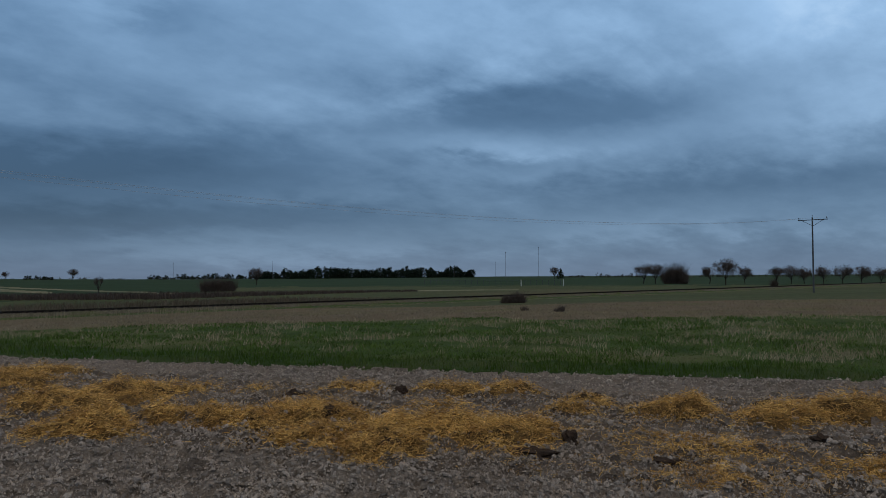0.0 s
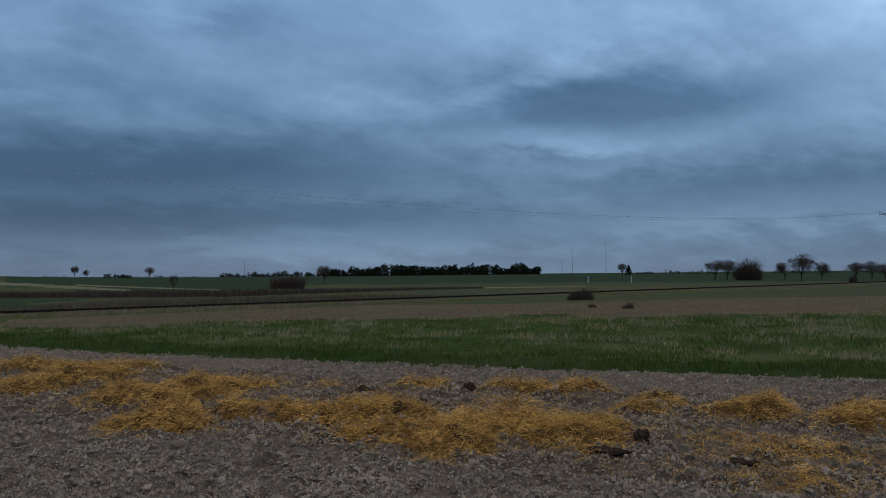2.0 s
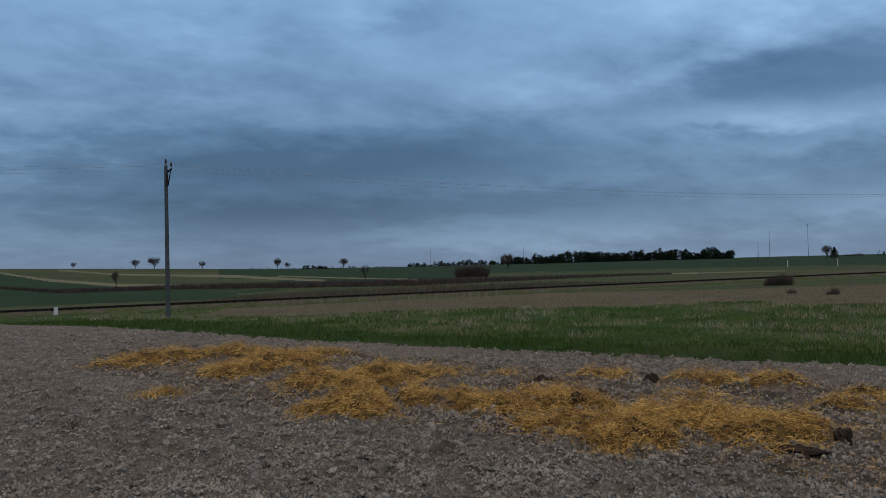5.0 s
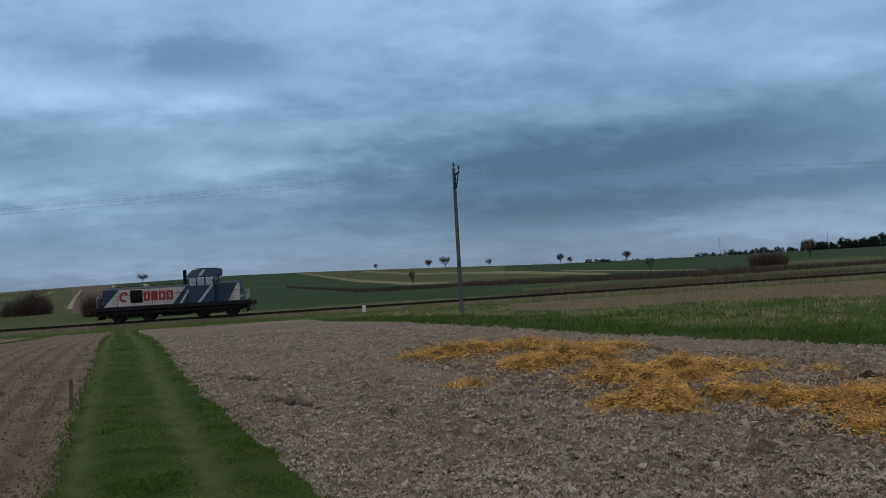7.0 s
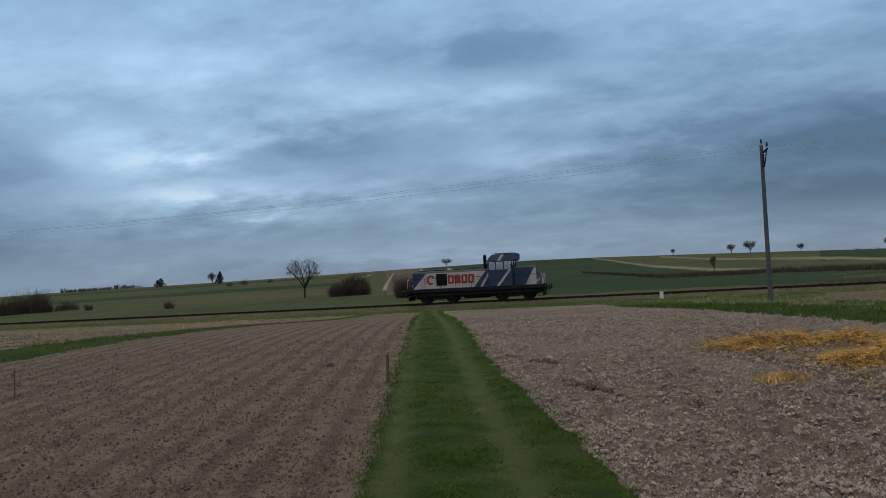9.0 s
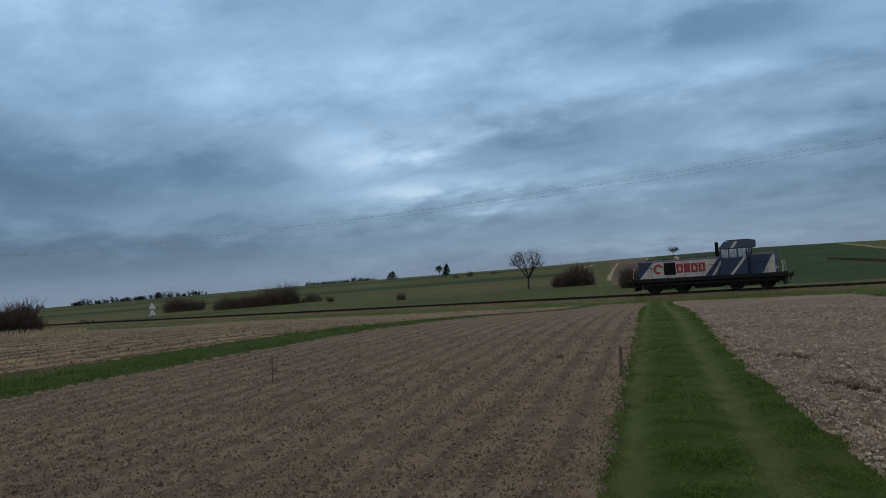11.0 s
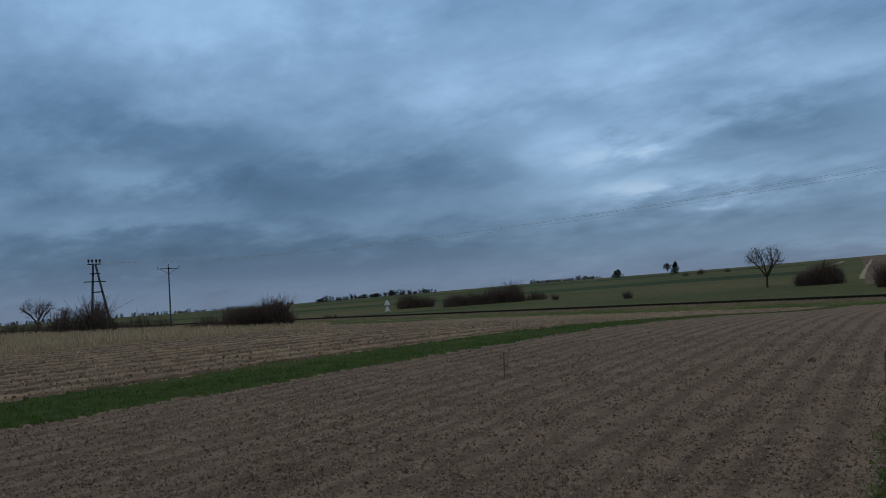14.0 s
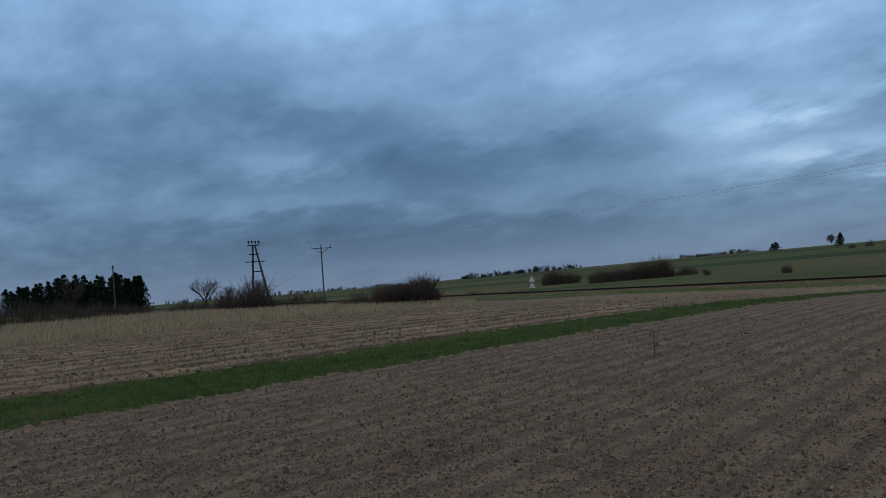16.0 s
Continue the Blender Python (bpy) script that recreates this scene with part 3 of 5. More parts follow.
a_frame_pole(-102.6, 43.6, 7.9)


def wire(a, b, sag, label):
    cu = bpy.data.curves.new("power_wire", "CURVE")
    cu.dimensions, cu.bevel_depth, cu.bevel_resolution = "3D", 0.006, 0
    sp = cu.splines.new("POLY")
    n = 24
    sp.points.add(n)
    for i in range(n + 1):
        u = i / n
        p = Vector(a).lerp(Vector(b), u)
        sp.points[i].co = (p.x, p.y, p.z - sag * 4 * u * (1 - u), 1)
    cu.materials.append(WIRE)
    ob = new("power_wire", cu)
    return tagged(ob, label, "power line", "power line wires")


for s in (-0.47, 0.0, 0.47):
    wire((112, 43 + s * 2.9, 9.6), (7.2, 46.5 + s * 2.0, 7.4 + (0.25 if s == 0 else 0)), 1.8, "thin power wire sagging between poles")
    wire((7.2, 46.5 + s * 2.0, 7.4 + (0.25 if s == 0 else 0)), (-102.5, 44.0 + s * 1.4, 7.6), 2.0, "thin power wire sagging between poles")

# ---- locomotive ----
BLUE = material("blue_paint", (0.011, 0.028, 0.072), (0.008, 0.020, 0.052), 1.2, 0.45, 0.05, 20, 12, spec=0.5)
PALE = material("pale_paint", (0.46, 0.42, 0.405), (0.33, 0.30, 0.29), 1.0, 0.5, 0.05, 20, 12, spec=0.5)
RED = material("red_paint", (0.32, 0.05, 0.055), (0.24, 0.04, 0.045), 2, 0.5)
FRAME_GREY = material("frame_grey", (0.020, 0.021, 0.025), (0.013, 0.013, 0.015), 1.5, 0.7, 0.2, 20, 14)
BLACK = material("underframe_black", (0.010, 0.010, 0.010), (0.02, 0.016, 0.013), 2, 0.8, 0.3, 20, 20)
ROOF_GREY = material("roof_blue_grey", (0.075, 0.10, 0.14), (0.055, 0.075, 0.11), 1.0, 0.6)
LAMP = material("lamp_lens", (0.75, 0.75, 0.70), (0.6, 0.6, 0.55), 5, 0.15, spec=0.6)


def glass_material():
    m = bpy.data.materials.new("window_glass")
    m.use_nodes = True
    nt = m.node_tree
    nt.nodes.remove(nt.nodes["Principled BSDF"])
    clear, gloss, mix = nt.nodes.new("ShaderNodeBsdfTransparent"), nt.nodes.new("ShaderNodeBsdfGlossy"), nt.nodes.new("ShaderNodeMixShader")
    clear.inputs[0].default_value, gloss.inputs["Roughness"].default_value = (0.75, 0.8, 0.82, 1), 0.05
    mix.inputs[0].default_value = 0.3
    nt.links.new(clear.outputs[0], mix.inputs[1])
    nt.links.new(gloss.outputs[0], mix.inputs[2])
    nt.links.new(mix.outputs[0], nt.nodes["Material Output"].inputs[0])
    return m


GLASS = glass_material()


def locomotive(x, y):
    z = height(x, y) + RAIL_TOP
    loco = thing("locomotive", (x, y, z), "blue and white diesel shunting locomotive standing on the rails", "locomotive")
    bm = bmesh.new()
    box(bm, 0, 0, 1.12, 12.3, 2.9, 0.32, 0.03)
    deck = part("frame", bm, FRAME_GREY, loco, "dark grey locomotive frame")
    bm = bmesh.new()
    box(bm, 0.15, 0, 0.78, 12.0, 2.6, 0.36, 0.04)
    part("sill", bm, BLACK, loco)

    # long hood with rounded shoulders, running towards -x
    def hood(name, x0, x1, top, half):
        bm = bmesh.new()
        r = 0.16
        prof = [(-half, 1.28), (-half, top - r), (-half + r * 0.3, top - r * 0.3), (-half + r, top), (half - r, top), (half - r * 0.3, top - r * 0.3), (half, top - r), (half, 1.28)]
        a = [bm.verts.new((x0, py, pz)) for py, pz in prof]
        b = [bm.verts.new((x1, py, pz)) for py, pz in prof]
        bm.faces.new(a)
        bm.faces.new(b[::-1])
        for i in range(len(prof)):
            k = (i + 1) % len(prof)
            bm.faces.new((a[i], b[i], b[k], a[k]))
        return part(name, bm, BLUE, loco)

    H = 1.0
    long_hood = hood("long_hood", -5.72, 1.4, 2.88, H)
    short_hood = hood("short_hood", 3.45, 5.55, 2.98, H)

    def plate(name, parent, outline, side, mat, half, out=0.012, label=""):
        bm = bmesh.new()
        prism(bm, outline, side * half, side * (half + out))
        return part(name, bm, mat, parent, label)

    for s in (-1, 1):
        plate("pale_panel", long_hood, [(-5.66, 1.30), (-4.42, 2.70), (1.05, 2.70), (-0.05, 1.30)], s, PALE, H, label="pale slanted livery panel")
        plate("pale_panel", short_hood, [(4.55, 1.30), (5.36, 2.78), (5.54, 2.78), (5.54, 1.30)], s, PALE, H, label="pale slanted livery panel")
        # radiator grille with slats
        g = plate("grille", long_hood, [(-3.50, 1.55), (-3.50, 2.62), (-2.50, 2.62), (-2.50, 1.55)], s, BLACK, H, 0.03, "dark radiator grille")
        for i in range(7):
            bm = bmesh.new()
            box(bm, -3.0, s * (H + 0.04), 1.63 + i * 0.15, 0.96, 0.03, 0.05, turn=Matrix.Rotation(s * 0.5, 4, "X"))
            part("slat", bm, BLACK, g)
        # emblem and lettering as plain shapes
        bm = bmesh.new()
        ring = [(-3.98 + 0.42 * math.cos(a), 2.08 + 0.44 * math.sin(a)) for a in np.linspace(0.6, 5.2, 16)]
        inner = [(-3.98 + 0.24 * math.cos(a), 2.08 + 0.26 * math.sin(a)) for a in np.linspace(5.2, 0.6, 16)]
        for i in range(15):
            q = [ring[i], ring[i + 1], inner[14 - i], inner[15 - i]]
            prism(bm, q, s * H, s * (H + 0.02))
        part("emblem", bm, RED, long_hood, "red curved emblem shape")
        for i in range(4):
            x0 = -2.42 + i * 0.62
            bar = plate("bar", long_hood, [(x0, 1.68), (x0, 2.46), (x0 + 0.54, 2.46), (x0 + 0.54, 1.68)], s, RED, H, 0.02, "red block of lettering")
            if i % 2 == 0 or i == 3:
                bm = bmesh.new()
                prism(bm, [(x0 + 0.18, 1.86), (x0 + 0.18, 2.28), (x0 + 0.36, 2.28), (x0 + 0.36, 1.86)], s * (H + 0.02), s * (H + 0.026))
                part("gap", bm, PALE, bar)
        # hood doors: thin seams
        for xx in (-4.9, -1.1, -0.5, 0.3, 4.2, 4.9):
            par = long_hood if xx < 2 else short_hood
            bm = bmesh.new()
            box(bm, xx, s * (H + 0.016), 2.0, 0.012, 0.02, 1.2)
            part("door_seam", bm, FRAME_GREY, par)

    # cab: lower body, pillars, windows, raked roof
    W = 1.42
    bm = bmesh.new()
    box(bm, 2.42, 0, 2.0, 2.16, 2 * W, 1.44, 0.03)
    cab = part("cab", bm, BLUE, loco, "dark blue driver's cab")
    for px in (1.38, 2.03, 2.72, 3.46):
        for s in (-1, 1):
            bm = bmesh.new()
            box(bm, px, s * (W - 0.05), 3.08, 0.1, 0.1, 0.8)
            part("pillar", bm, BLUE, cab)
    for s in (-1, 1):
        for a, b in ((1.43, 1.98), (2.08, 2.67), (2.77, 3.41)):
            bm = bmesh.new()
            box(bm, (a + b) / 2, s * (W - 0.05), 3.06, b - a, 0.015, 0.68)
            part("window_pane", bm, GLASS, cab).visible_shadow = False
    for ex in (1.38, 3.46):
        bm = bmesh.new()
        box(bm, ex, 0, 3.06, 0.015, 2 * W - 0.2, 0.68)
        part("window_pane", bm, GLASS, cab).visible_shadow = False
        bm = bmesh.new()
        box(bm, ex, 0, 3.08, 0.1, 0.12, 0.8)
        part("pillar", bm, BLUE, cab)
    bm = bmesh.new()
    prism(bm, [(1.15, 3.44), (1.72, 4.08), (3.85, 4.12), (3.85, 3.55), (3.7, 3.44)], -W - 0.04, W + 0.04)
    bmesh.ops.bevel(bm, geom=list(bm.edges), offset=0.05, segments=2, affect="EDGES")
    roof = part("roof", bm, ROOF_GREY, loco, "blue-grey raked cab roof")
    for s in (-1, 1):
        bm = bmesh.new()
        prism(bm, [(2.18, 3.5), (2.55, 4.05), (2.82, 4.05), (2.45, 3.5)], s * (W + 0.04), s * (W + 0.052))
        part("stripe", bm, PALE, roof, "white slanted stripe")
        plate("stripe", cab, [(2.06, 1.30), (3.18, 2.70), (3.42, 2.70), (2.30, 1.30)], s, PALE, W, label="white slanted stripe")
        bm = bmesh.new()
        prism(bm, [(0.50, 1.30), (1.36, 2.66), (1.56, 2.66), (0.72, 1.30)], s * (H + 0.002), s * (H + 0.03))
        part("stripe", bm, PALE, long_hood, "white slanted stripe")
        bm = bmesh.new()
        box(bm, 3.42, s * (W + 0.16), 3.0, 0.06, 0.2, 0.34, 0.02)
        part("mirror", bm, BLACK, cab)
    bm = bmesh.new()
    box(bm, 2.7, 0, 4.16, 1.7, 2.2, 0.05, 0.01)
    part("roof_stripe", bm, ROOF_GREY, roof)
    # exhaust
    bm = bmesh.new()
    box(bm, 0.92, -0.35, 3.45, 0.26, 0.34, 1.2, 0.05)
    rod(bm, (0.92, -0.35, 4.0), (0.92, -0.35, 4.12), 0.11, 0.11, 10)
    part("exhaust_stack", bm, BLACK, loco, "black exhaust stack")
    # roof fans and lids on the long hood
    for fx in (-4.9, -3.4, -1.9, -0.5):
        bm = bmesh.new()
        rod(bm, (fx, 0, 2.87), (fx, 0, 2.95), 0.5, 0.46, 16)
        part("roof_vent", bm, FRAME_GREY, long_hood)
    # bogies
    for bx in (-3.4, 3.55):
        for s in (-1, 1):
            bm = bmesh.new()
            prism(bm, [(bx - 2.0, 0.42), (bx - 2.0, 0.72), (bx - 0.9, 0.72), (bx - 0.5, 0.92), (bx + 0.5, 0.92), (bx + 0.9, 0.72), (bx + 2.0, 0.72), (bx + 2.0, 0.42), (bx + 0.8, 0.42), (bx + 0.4, 0.30), (bx - 0.4, 0.30), (bx - 0.8, 0.42)], s * 1.0, s * 1.12)
            bogie = part("bogie_frame", bm, BLACK, loco)
            for wx in (-1.22, 1.22):
                bm = bmesh.new()
                rod(bm, (bx + wx, s * 0.70, 0.54), (bx + wx, s * 0.83, 0.54), 0.54, 0.54, 24)
                rod(bm, (bx + wx, s * 0.68, 0.54), (bx + wx, s * 0.71, 0.54), 0.57, 0.57, 24)
                part("wheel", bm, STEEL, loco, "dark steel wheel")
                bm = bmesh.new()
                box(bm, bx + wx, s * 1.16, 0.52, 0.34, 0.16, 0.34, 0.04)
                part("axle_box", bm, BLACK, bogie)
            for sx in (-0.35, 0.35):
                bm = bmesh.new()
                rod(bm, (bx + sx, s * 1.06, 0.4), (bx + sx, s * 1.06, 0.95), 0.11, 0.11, 8)
                part("spring", bm, STEEL, bogie)
    bm = bmesh.new()
    box(bm, 0.1, 0, 0.62, 2.3, 2.2, 0.62, 0.12)
    part("fuel_tank", bm, BLACK, loco)
    # ends: buffer beams, buffers, hook, lamps, steps, rails
    for e in (-1, 1):
        bm = bmesh.new()
        box(bm, e * 6.18, 0, 1.02, 0.12, 2.9, 0.62, 0.02)
        beam = part("buffer_beam", bm, BLACK, loco)
        for s in (-1, 1):
            bm = bmesh.new()
            rod(bm, (e * 6.22, s * 0.875, 1.05), (e * 6.62, s * 0.875, 1.05), 0.12, 0.09, 12)
            rod(bm, (e * 6.62, s * 0.875, 1.05), (e * 6.72, s * 0.875, 1.05), 0.23, 0.24, 16)
            part("buffer", bm, STEEL, beam)
            bm = bmesh.new()
            for k in range(3):
                box(bm, e * 5.95, s * 1.36, 0.30 + k * 0.28, 0.5, 0.26, 0.03)
            for dx in (-0.24, 0.24):
                box(bm, e * 5.95 + dx, s * 1.47, 0.62, 0.03, 0.03, 0.72)
            part("step", bm, BLACK, loco)
            bm = bmesh.new()
            rod(bm, (e * 6.1, s * 1.38, 1.28), (e * 6.1, s * 1.38, 2.1), 0.025)
            rod(bm, (e * 6.1, s * 1.38, 2.1), (e * 5.95, s * 1.38, 2.28), 0.025)
            rod(bm, (e * 6.1, s * 0.55, 1.28), (e * 6.1, s * 0.55, 2.2), 0.025)
            rod(bm, (e * 6.1, s * 0.55, 2.2), (e * 6.1, s * 1.38, 2.1), 0.025)
            part("handrail", bm, PALE, loco, "pale tubular handrail")
            bm = bmesh.new()
            rod(bm, (e * (5.72 if e < 0 else 5.55), s * 0.72, 1.62), (e * (5.80 if e < 0 else 5.63), s * 0.72, 1.62), 0.13, 0.13, 12)
            part("headlight", bm, LAMP, loco, "round headlight")
        bm = bmesh.new()
        rod(bm, (e * 6.2, 0, 1.0), (e * 6.5, 0, 0.98), 0.05)
        rod(bm, (e * 6.5, 0, 1.0), (e * 6.52, 0, 0.55), 0.04)
        part("coupling_hook", bm, STEEL, beam)
        bm = bmesh.new()
        box(bm, e * 6.1, 0, 0.42, 0.06, 2.3, 0.34, 0.02)
        part("rail_guard", bm, BLACK, loco)
    # side rails along the hoods
    for s in (-1, 1):
        for xs in ((-5.9, 1.2), (3.6, 5.9)):
            bm = bmesh.new()
            rod(bm, (xs[0], s * 1.4, 2.22), (xs[1], s * 1.4, 2.22), 0.018)
            for px in np.linspace(xs[0], xs[1], 6 if xs[0] < 0 else 3):
                rod(bm, (px, s * 1.4, 1.28), (px, s * 1.4, 2.22), 0.016)
            part("side_rail", bm, FRAME_GREY, loco)
    return loco


locomotive(-13.55, TRACK_Y)


# ---- signs and markers by the line ----
def marker_post(x, y, h, w, label):
    z0 = height(x, y)
    p = thing("marker_post", (x, y, z0), label, "marker post", "railway markers")
    bm = bmesh.new()
    box(bm, 0, 0, h / 2 - 0.1, w, w * 0.6, h + 0.2, 0.03)
    part("post", bm, WHITE_PAINT, p)
    bm = bmesh.new()
    box(bm, 0, 0, h + 0.03, w * 1.1, w * 0.7, 0.06, 0.02)
    part("cap", bm, CONCRETE, p)


marker_post(2.45, 69.8, 0.62, 0.3, "short white marker post beside the railway")
marker_post(163, 122, 1.7, 0.2, "tall white post at the field edge")
marker_post(154, 128, 1.6, 0.2, "tall white post at the field edge")


def line_sign(x, y):
    z0 = height(x, y)
    p = thing("line_sign", (x, y, z0), "white railway sign with two stacked triangles", "railway sign", "", 47)
    bm = bmesh.new()
    rod(bm, (0, 0, -0.1), (0, 0, 2.3), 0.05, 0.05, 8)
    part("post", bm, CONCRETE, p)
    for zz in (0.95, 1.75):
        bm = bmesh.new()
        prism(bm, [(-0.42, zz), (0.42, zz), (0.08, zz + 0.68), (-0.08, zz + 0.68)], -0.08, -0.05)
        part("sign_plate", bm, WHITE_PAINT, p, "white triangular plate")


line_sign(-79.5, 71.0 + 0.6)

# ---- trees and shrubs ----
BARK = material("bark", (0.062, 0.05, 0.042), (0.04, 0.033, 0.028), 3, 0.95, 0.3, 12, 10)
TWIG = material("bare_twigs", (0.10, 0.078, 0.066), (0.07, 0.054, 0.046), 0.8, 0.95, island=0.25)
NEEDLE = material("pine_needles", (0.022, 0.034, 0.022), (0.013, 0.021, 0.014), 0.3, 0.95, island=0.35)
BUD = material("early_leaf", (0.075, 0.075, 0.05), (0.05, 0.052, 0.034), 0.5, 0.95, island=0.3)
DARK_REED = material("dark_reed", (0.165, 0.132, 0.096), (0.10, 0.08, 0.058), 0.4, 0.95, island=0.3)
REED = material("dead_reed", (0.285, 0.245, 0.172), (0.19, 0.165, 0.112), 0.4, 0.95, island=0.3)


def tubes(segs):
    """Three-sided tapering sticks: rows of start, end, two radii."""
    s = np.asarray(segs, float)
    a, b, r0, r1 = s[:, 0:3], s[:, 3:6], s[:, 6], s[:, 7]
    d = b - a
    d /= np.maximum(np.linalg.norm(d, axis=1), 1e-6)[:, None]
    ref = np.where(np.abs(d[:, 2:3]) < 0.9, [[0, 0, 1.0]], [[1.0, 0, 0]])
    u = np.cross(d, ref)
    u /= np.linalg.norm(u, axis=1)[:, None]
    w = np.cross(d, u)
    v = []
    for k in range(3):
        c, q = math.cos(k * 2.0944), math.sin(k * 2.0944)
        v += [a + (u * c + w * q) * r0[:, None], b + (u * c + w * q) * r1[:, None]]
    verts = np.stack(v, 1).reshape(-1, 3)
    base = np.arange(len(s))[:, None] * 6
    f = np.array([[0, 2, 3, 1], [2, 4, 5, 3], [4, 0, 1, 5]])
    faces = (base[:, None, :] * 0 + base[:, :, None] + f[None]).reshape(-1, 4)
    return verts, faces


def grow(rng, h, wide):
    """Trunk, limbs and twigs that fill a rounded crown."""
    trunk_segs, twig_segs = [], []
    rad = h * 0.42 * wide
    mid = h * rng.uniform(0.58, 0.66)

    def shell(d):
        return Vector((d.x * rad, d.y * rad, mid + d.z * h * 0.37))

    def run(out, a, b, r0, r1, n, wob):
        p = a
        for k in range(n):
            e = a.lerp(b, (k + 1) / n)
            if k < n - 1:
                e = e + Vector([rng.uniform(-1, 1) * wob * (b - a).length for _ in range(3)])
            out.append((*p, *e, r0 + (r1 - r0) * k / n, r0 + (r1 - r0) * (k + 1) / n))
            p = e

    def aim():
        return Vector((rng.gauss(0, 1), rng.gauss(0, 1), rng.gauss(0.25, 0.8))).normalized()

    r0 = h * 0.028
    fork = Vector((rng.uniform(-0.04, 0.04) * h, rng.uniform(-0.04, 0.04) * h, h * rng.uniform(0.14, 0.24)))
    run(trunk_segs, Vector((0, 0, -0.15)), fork, r0, r0 * 0.8, 3, 0.04)
    for _ in range(rng.randint(6, 8)):
        d = aim()
        d.z = abs(d.z) * 0.9 - 0.15
        tip = shell(d * rng.uniform(0.6, 0.8))
        run(trunk_segs, fork, tip, r0 * 0.55, r0 * 0.22, 4, 0.06)
        for _ in range(8):
            s0 = fork.lerp(tip, rng.uniform(0.35, 1.0))
            d2 = (d + aim() * 0.75).normalized()
            tip2 = shell(d2 * rng.uniform(0.8, 1.0))
            run(twig_segs, s0, s0.lerp(tip2, 0.75), r0 * 0.17, r0 * 0.07, 3, 0.07)
            for _ in range(7):
                s1 = s0.lerp(tip2, rng.uniform(0.2, 0.75))
                d3 = (d2 + aim() * 0.55).normalized()
                tip3 = shell(d3 * rng.uniform(0.85, 1.1))
                run(twig_segs, s1, s1.lerp(tip3, rng.uniform(0.35, 0.7)), r0 * 0.06, r0 * 0.025, 2, 0.06)
    return trunk_segs, twig_segs


def bare_tree(x, y, h, label, seed, wide=1.0, group="bare trees"):
    rng = random.Random(seed)
    t = thing("bare_tree", (x, y, height(x, y)), label, "tree", group, rng.uniform(0, 360))
    a, b = grow(rng, h, wide)
    v, f = tubes(np.array(a))
    ob = mesh_object("trunk", v, f, BARK, True)
    ob.parent = t
    v, f = tubes(np.clip(np.array(b), [-1e9] * 6 + [0.007, 0.004], [1e9] * 8))
    ob = mesh_object("crown", v, f, TWIG)
    ob.parent = t
    if math.hypot(x, y) > 100:
        # the finest twigs merge into a haze of small sprays
        r3 = np.random.default_rng(seed)
        tips = np.array(b)[:, 3:6]
        c = np.repeat(tips[::3], 2, axis=0) + r3.normal(size=(2 * len(tips[::3]), 3)) * (0.03 * h)
        if math.hypot(x, y) > 190:
            c = np.concatenate([c, tips.mean(0) * np.array([1, 1, 0.86]) + r3.normal(size=(1300, 3)) * tips.std(0) * np.array([0.8, 0.8, 0.95])])
        k = len(c)
        p = c[:, None, :] + r3.normal(size=(k, 3, 3)) * ((0.015 if math.hypot(x, y) > 190 else 0.007) * h)
        ob = mesh_object("twig_haze", p.reshape(-1, 3), np.arange(k * 3).reshape(-1, 3), TWIG)
        ob.parent = t
        tagged(ob, kind="stuff")
    return t


def leaf_cloud(rng, centres, size, n):
    """Many small crossed clumps round the given centres."""
    c = np.repeat(np.asarray(centres, float), n, axis=0)
    dirs = rng.normal(size=(len(c), 3))
    dirs /= np.linalg.norm(dirs, axis=1)[:, None]
    p = c[:, :3] + dirs * (c[:, 3:4] * rng.uniform(0.5, 1.05, (len(c), 1))) * np.array([1, 1, 0.8])
    v = p[:, None, :] + rng.normal(size=(len(p), 3, 3)) * size
    return v.reshape(-1, 3), np.arange(len(p) * 3).reshape(-1, 3)


def shrub(x, y, w, d, h, label, seed, mat=TWIG, n=700, category="bush", stems=True):
    rng = np.random.default_rng(seed)
    t = thing("bush", (x, y, height(x, y)), label, category, "bushes", math.degrees(math.atan2(y, x)) + 90)
    k = int(n * 0.85)
    base = np.stack([rng.uniform(-0.5, 0.5, k) * w * 0.9, rng.uniform(-0.5, 0.5, k) * d * 0.9, np.full(k, -0.05)], 1)
    env = np.sqrt(np.maximum(1 - (base[:, 0] / (w * 0.5)) ** 2, 0.05)) * (0.55 + 0.65 * lattice(base[:, 0] / (w * 0.14) + seed, base[:, 1] * 0, seed))
    L = h * env * rng.uniform(0.55, 1.0, k)
    lean = rng.normal(size=(k, 2)) * 0.28
    tip = base + np.stack([lean[:, 0] * L, lean[:, 1] * L, L], 1)
    mid = base * 0.45 + tip * 0.55 + rng.normal(size=(k, 3)) * 0.05 * h
    thick = 0.0035 * h + 0.005
    one = np.full(k, thick)
    segs = np.concatenate([np.column_stack([base, mid, one * 1.3, one]), np.column_stack([mid, tip, one, one * 0.4])])
    fork = mid + rng.normal(size=(k, 3)) * 0.22 * h * env[:, None]
    fork[:, 2] = np.maximum(fork[:, 2], 0.1)
    fork2 = mid + rng.normal(size=(k, 3)) * 0.2 * h * env[:, None]
    fork2[:, 2] = np.maximum(fork2[:, 2], 0.1)
    segs = np.concatenate([segs, np.column_stack([mid, fork, one * 0.8, one * 0.3]), np.column_stack([mid, fork2, one * 0.8, one * 0.3])])
    v, f = tubes(segs)
    ob = mesh_object("brushwood", v, f, mat)
    ob.parent = t
    return t


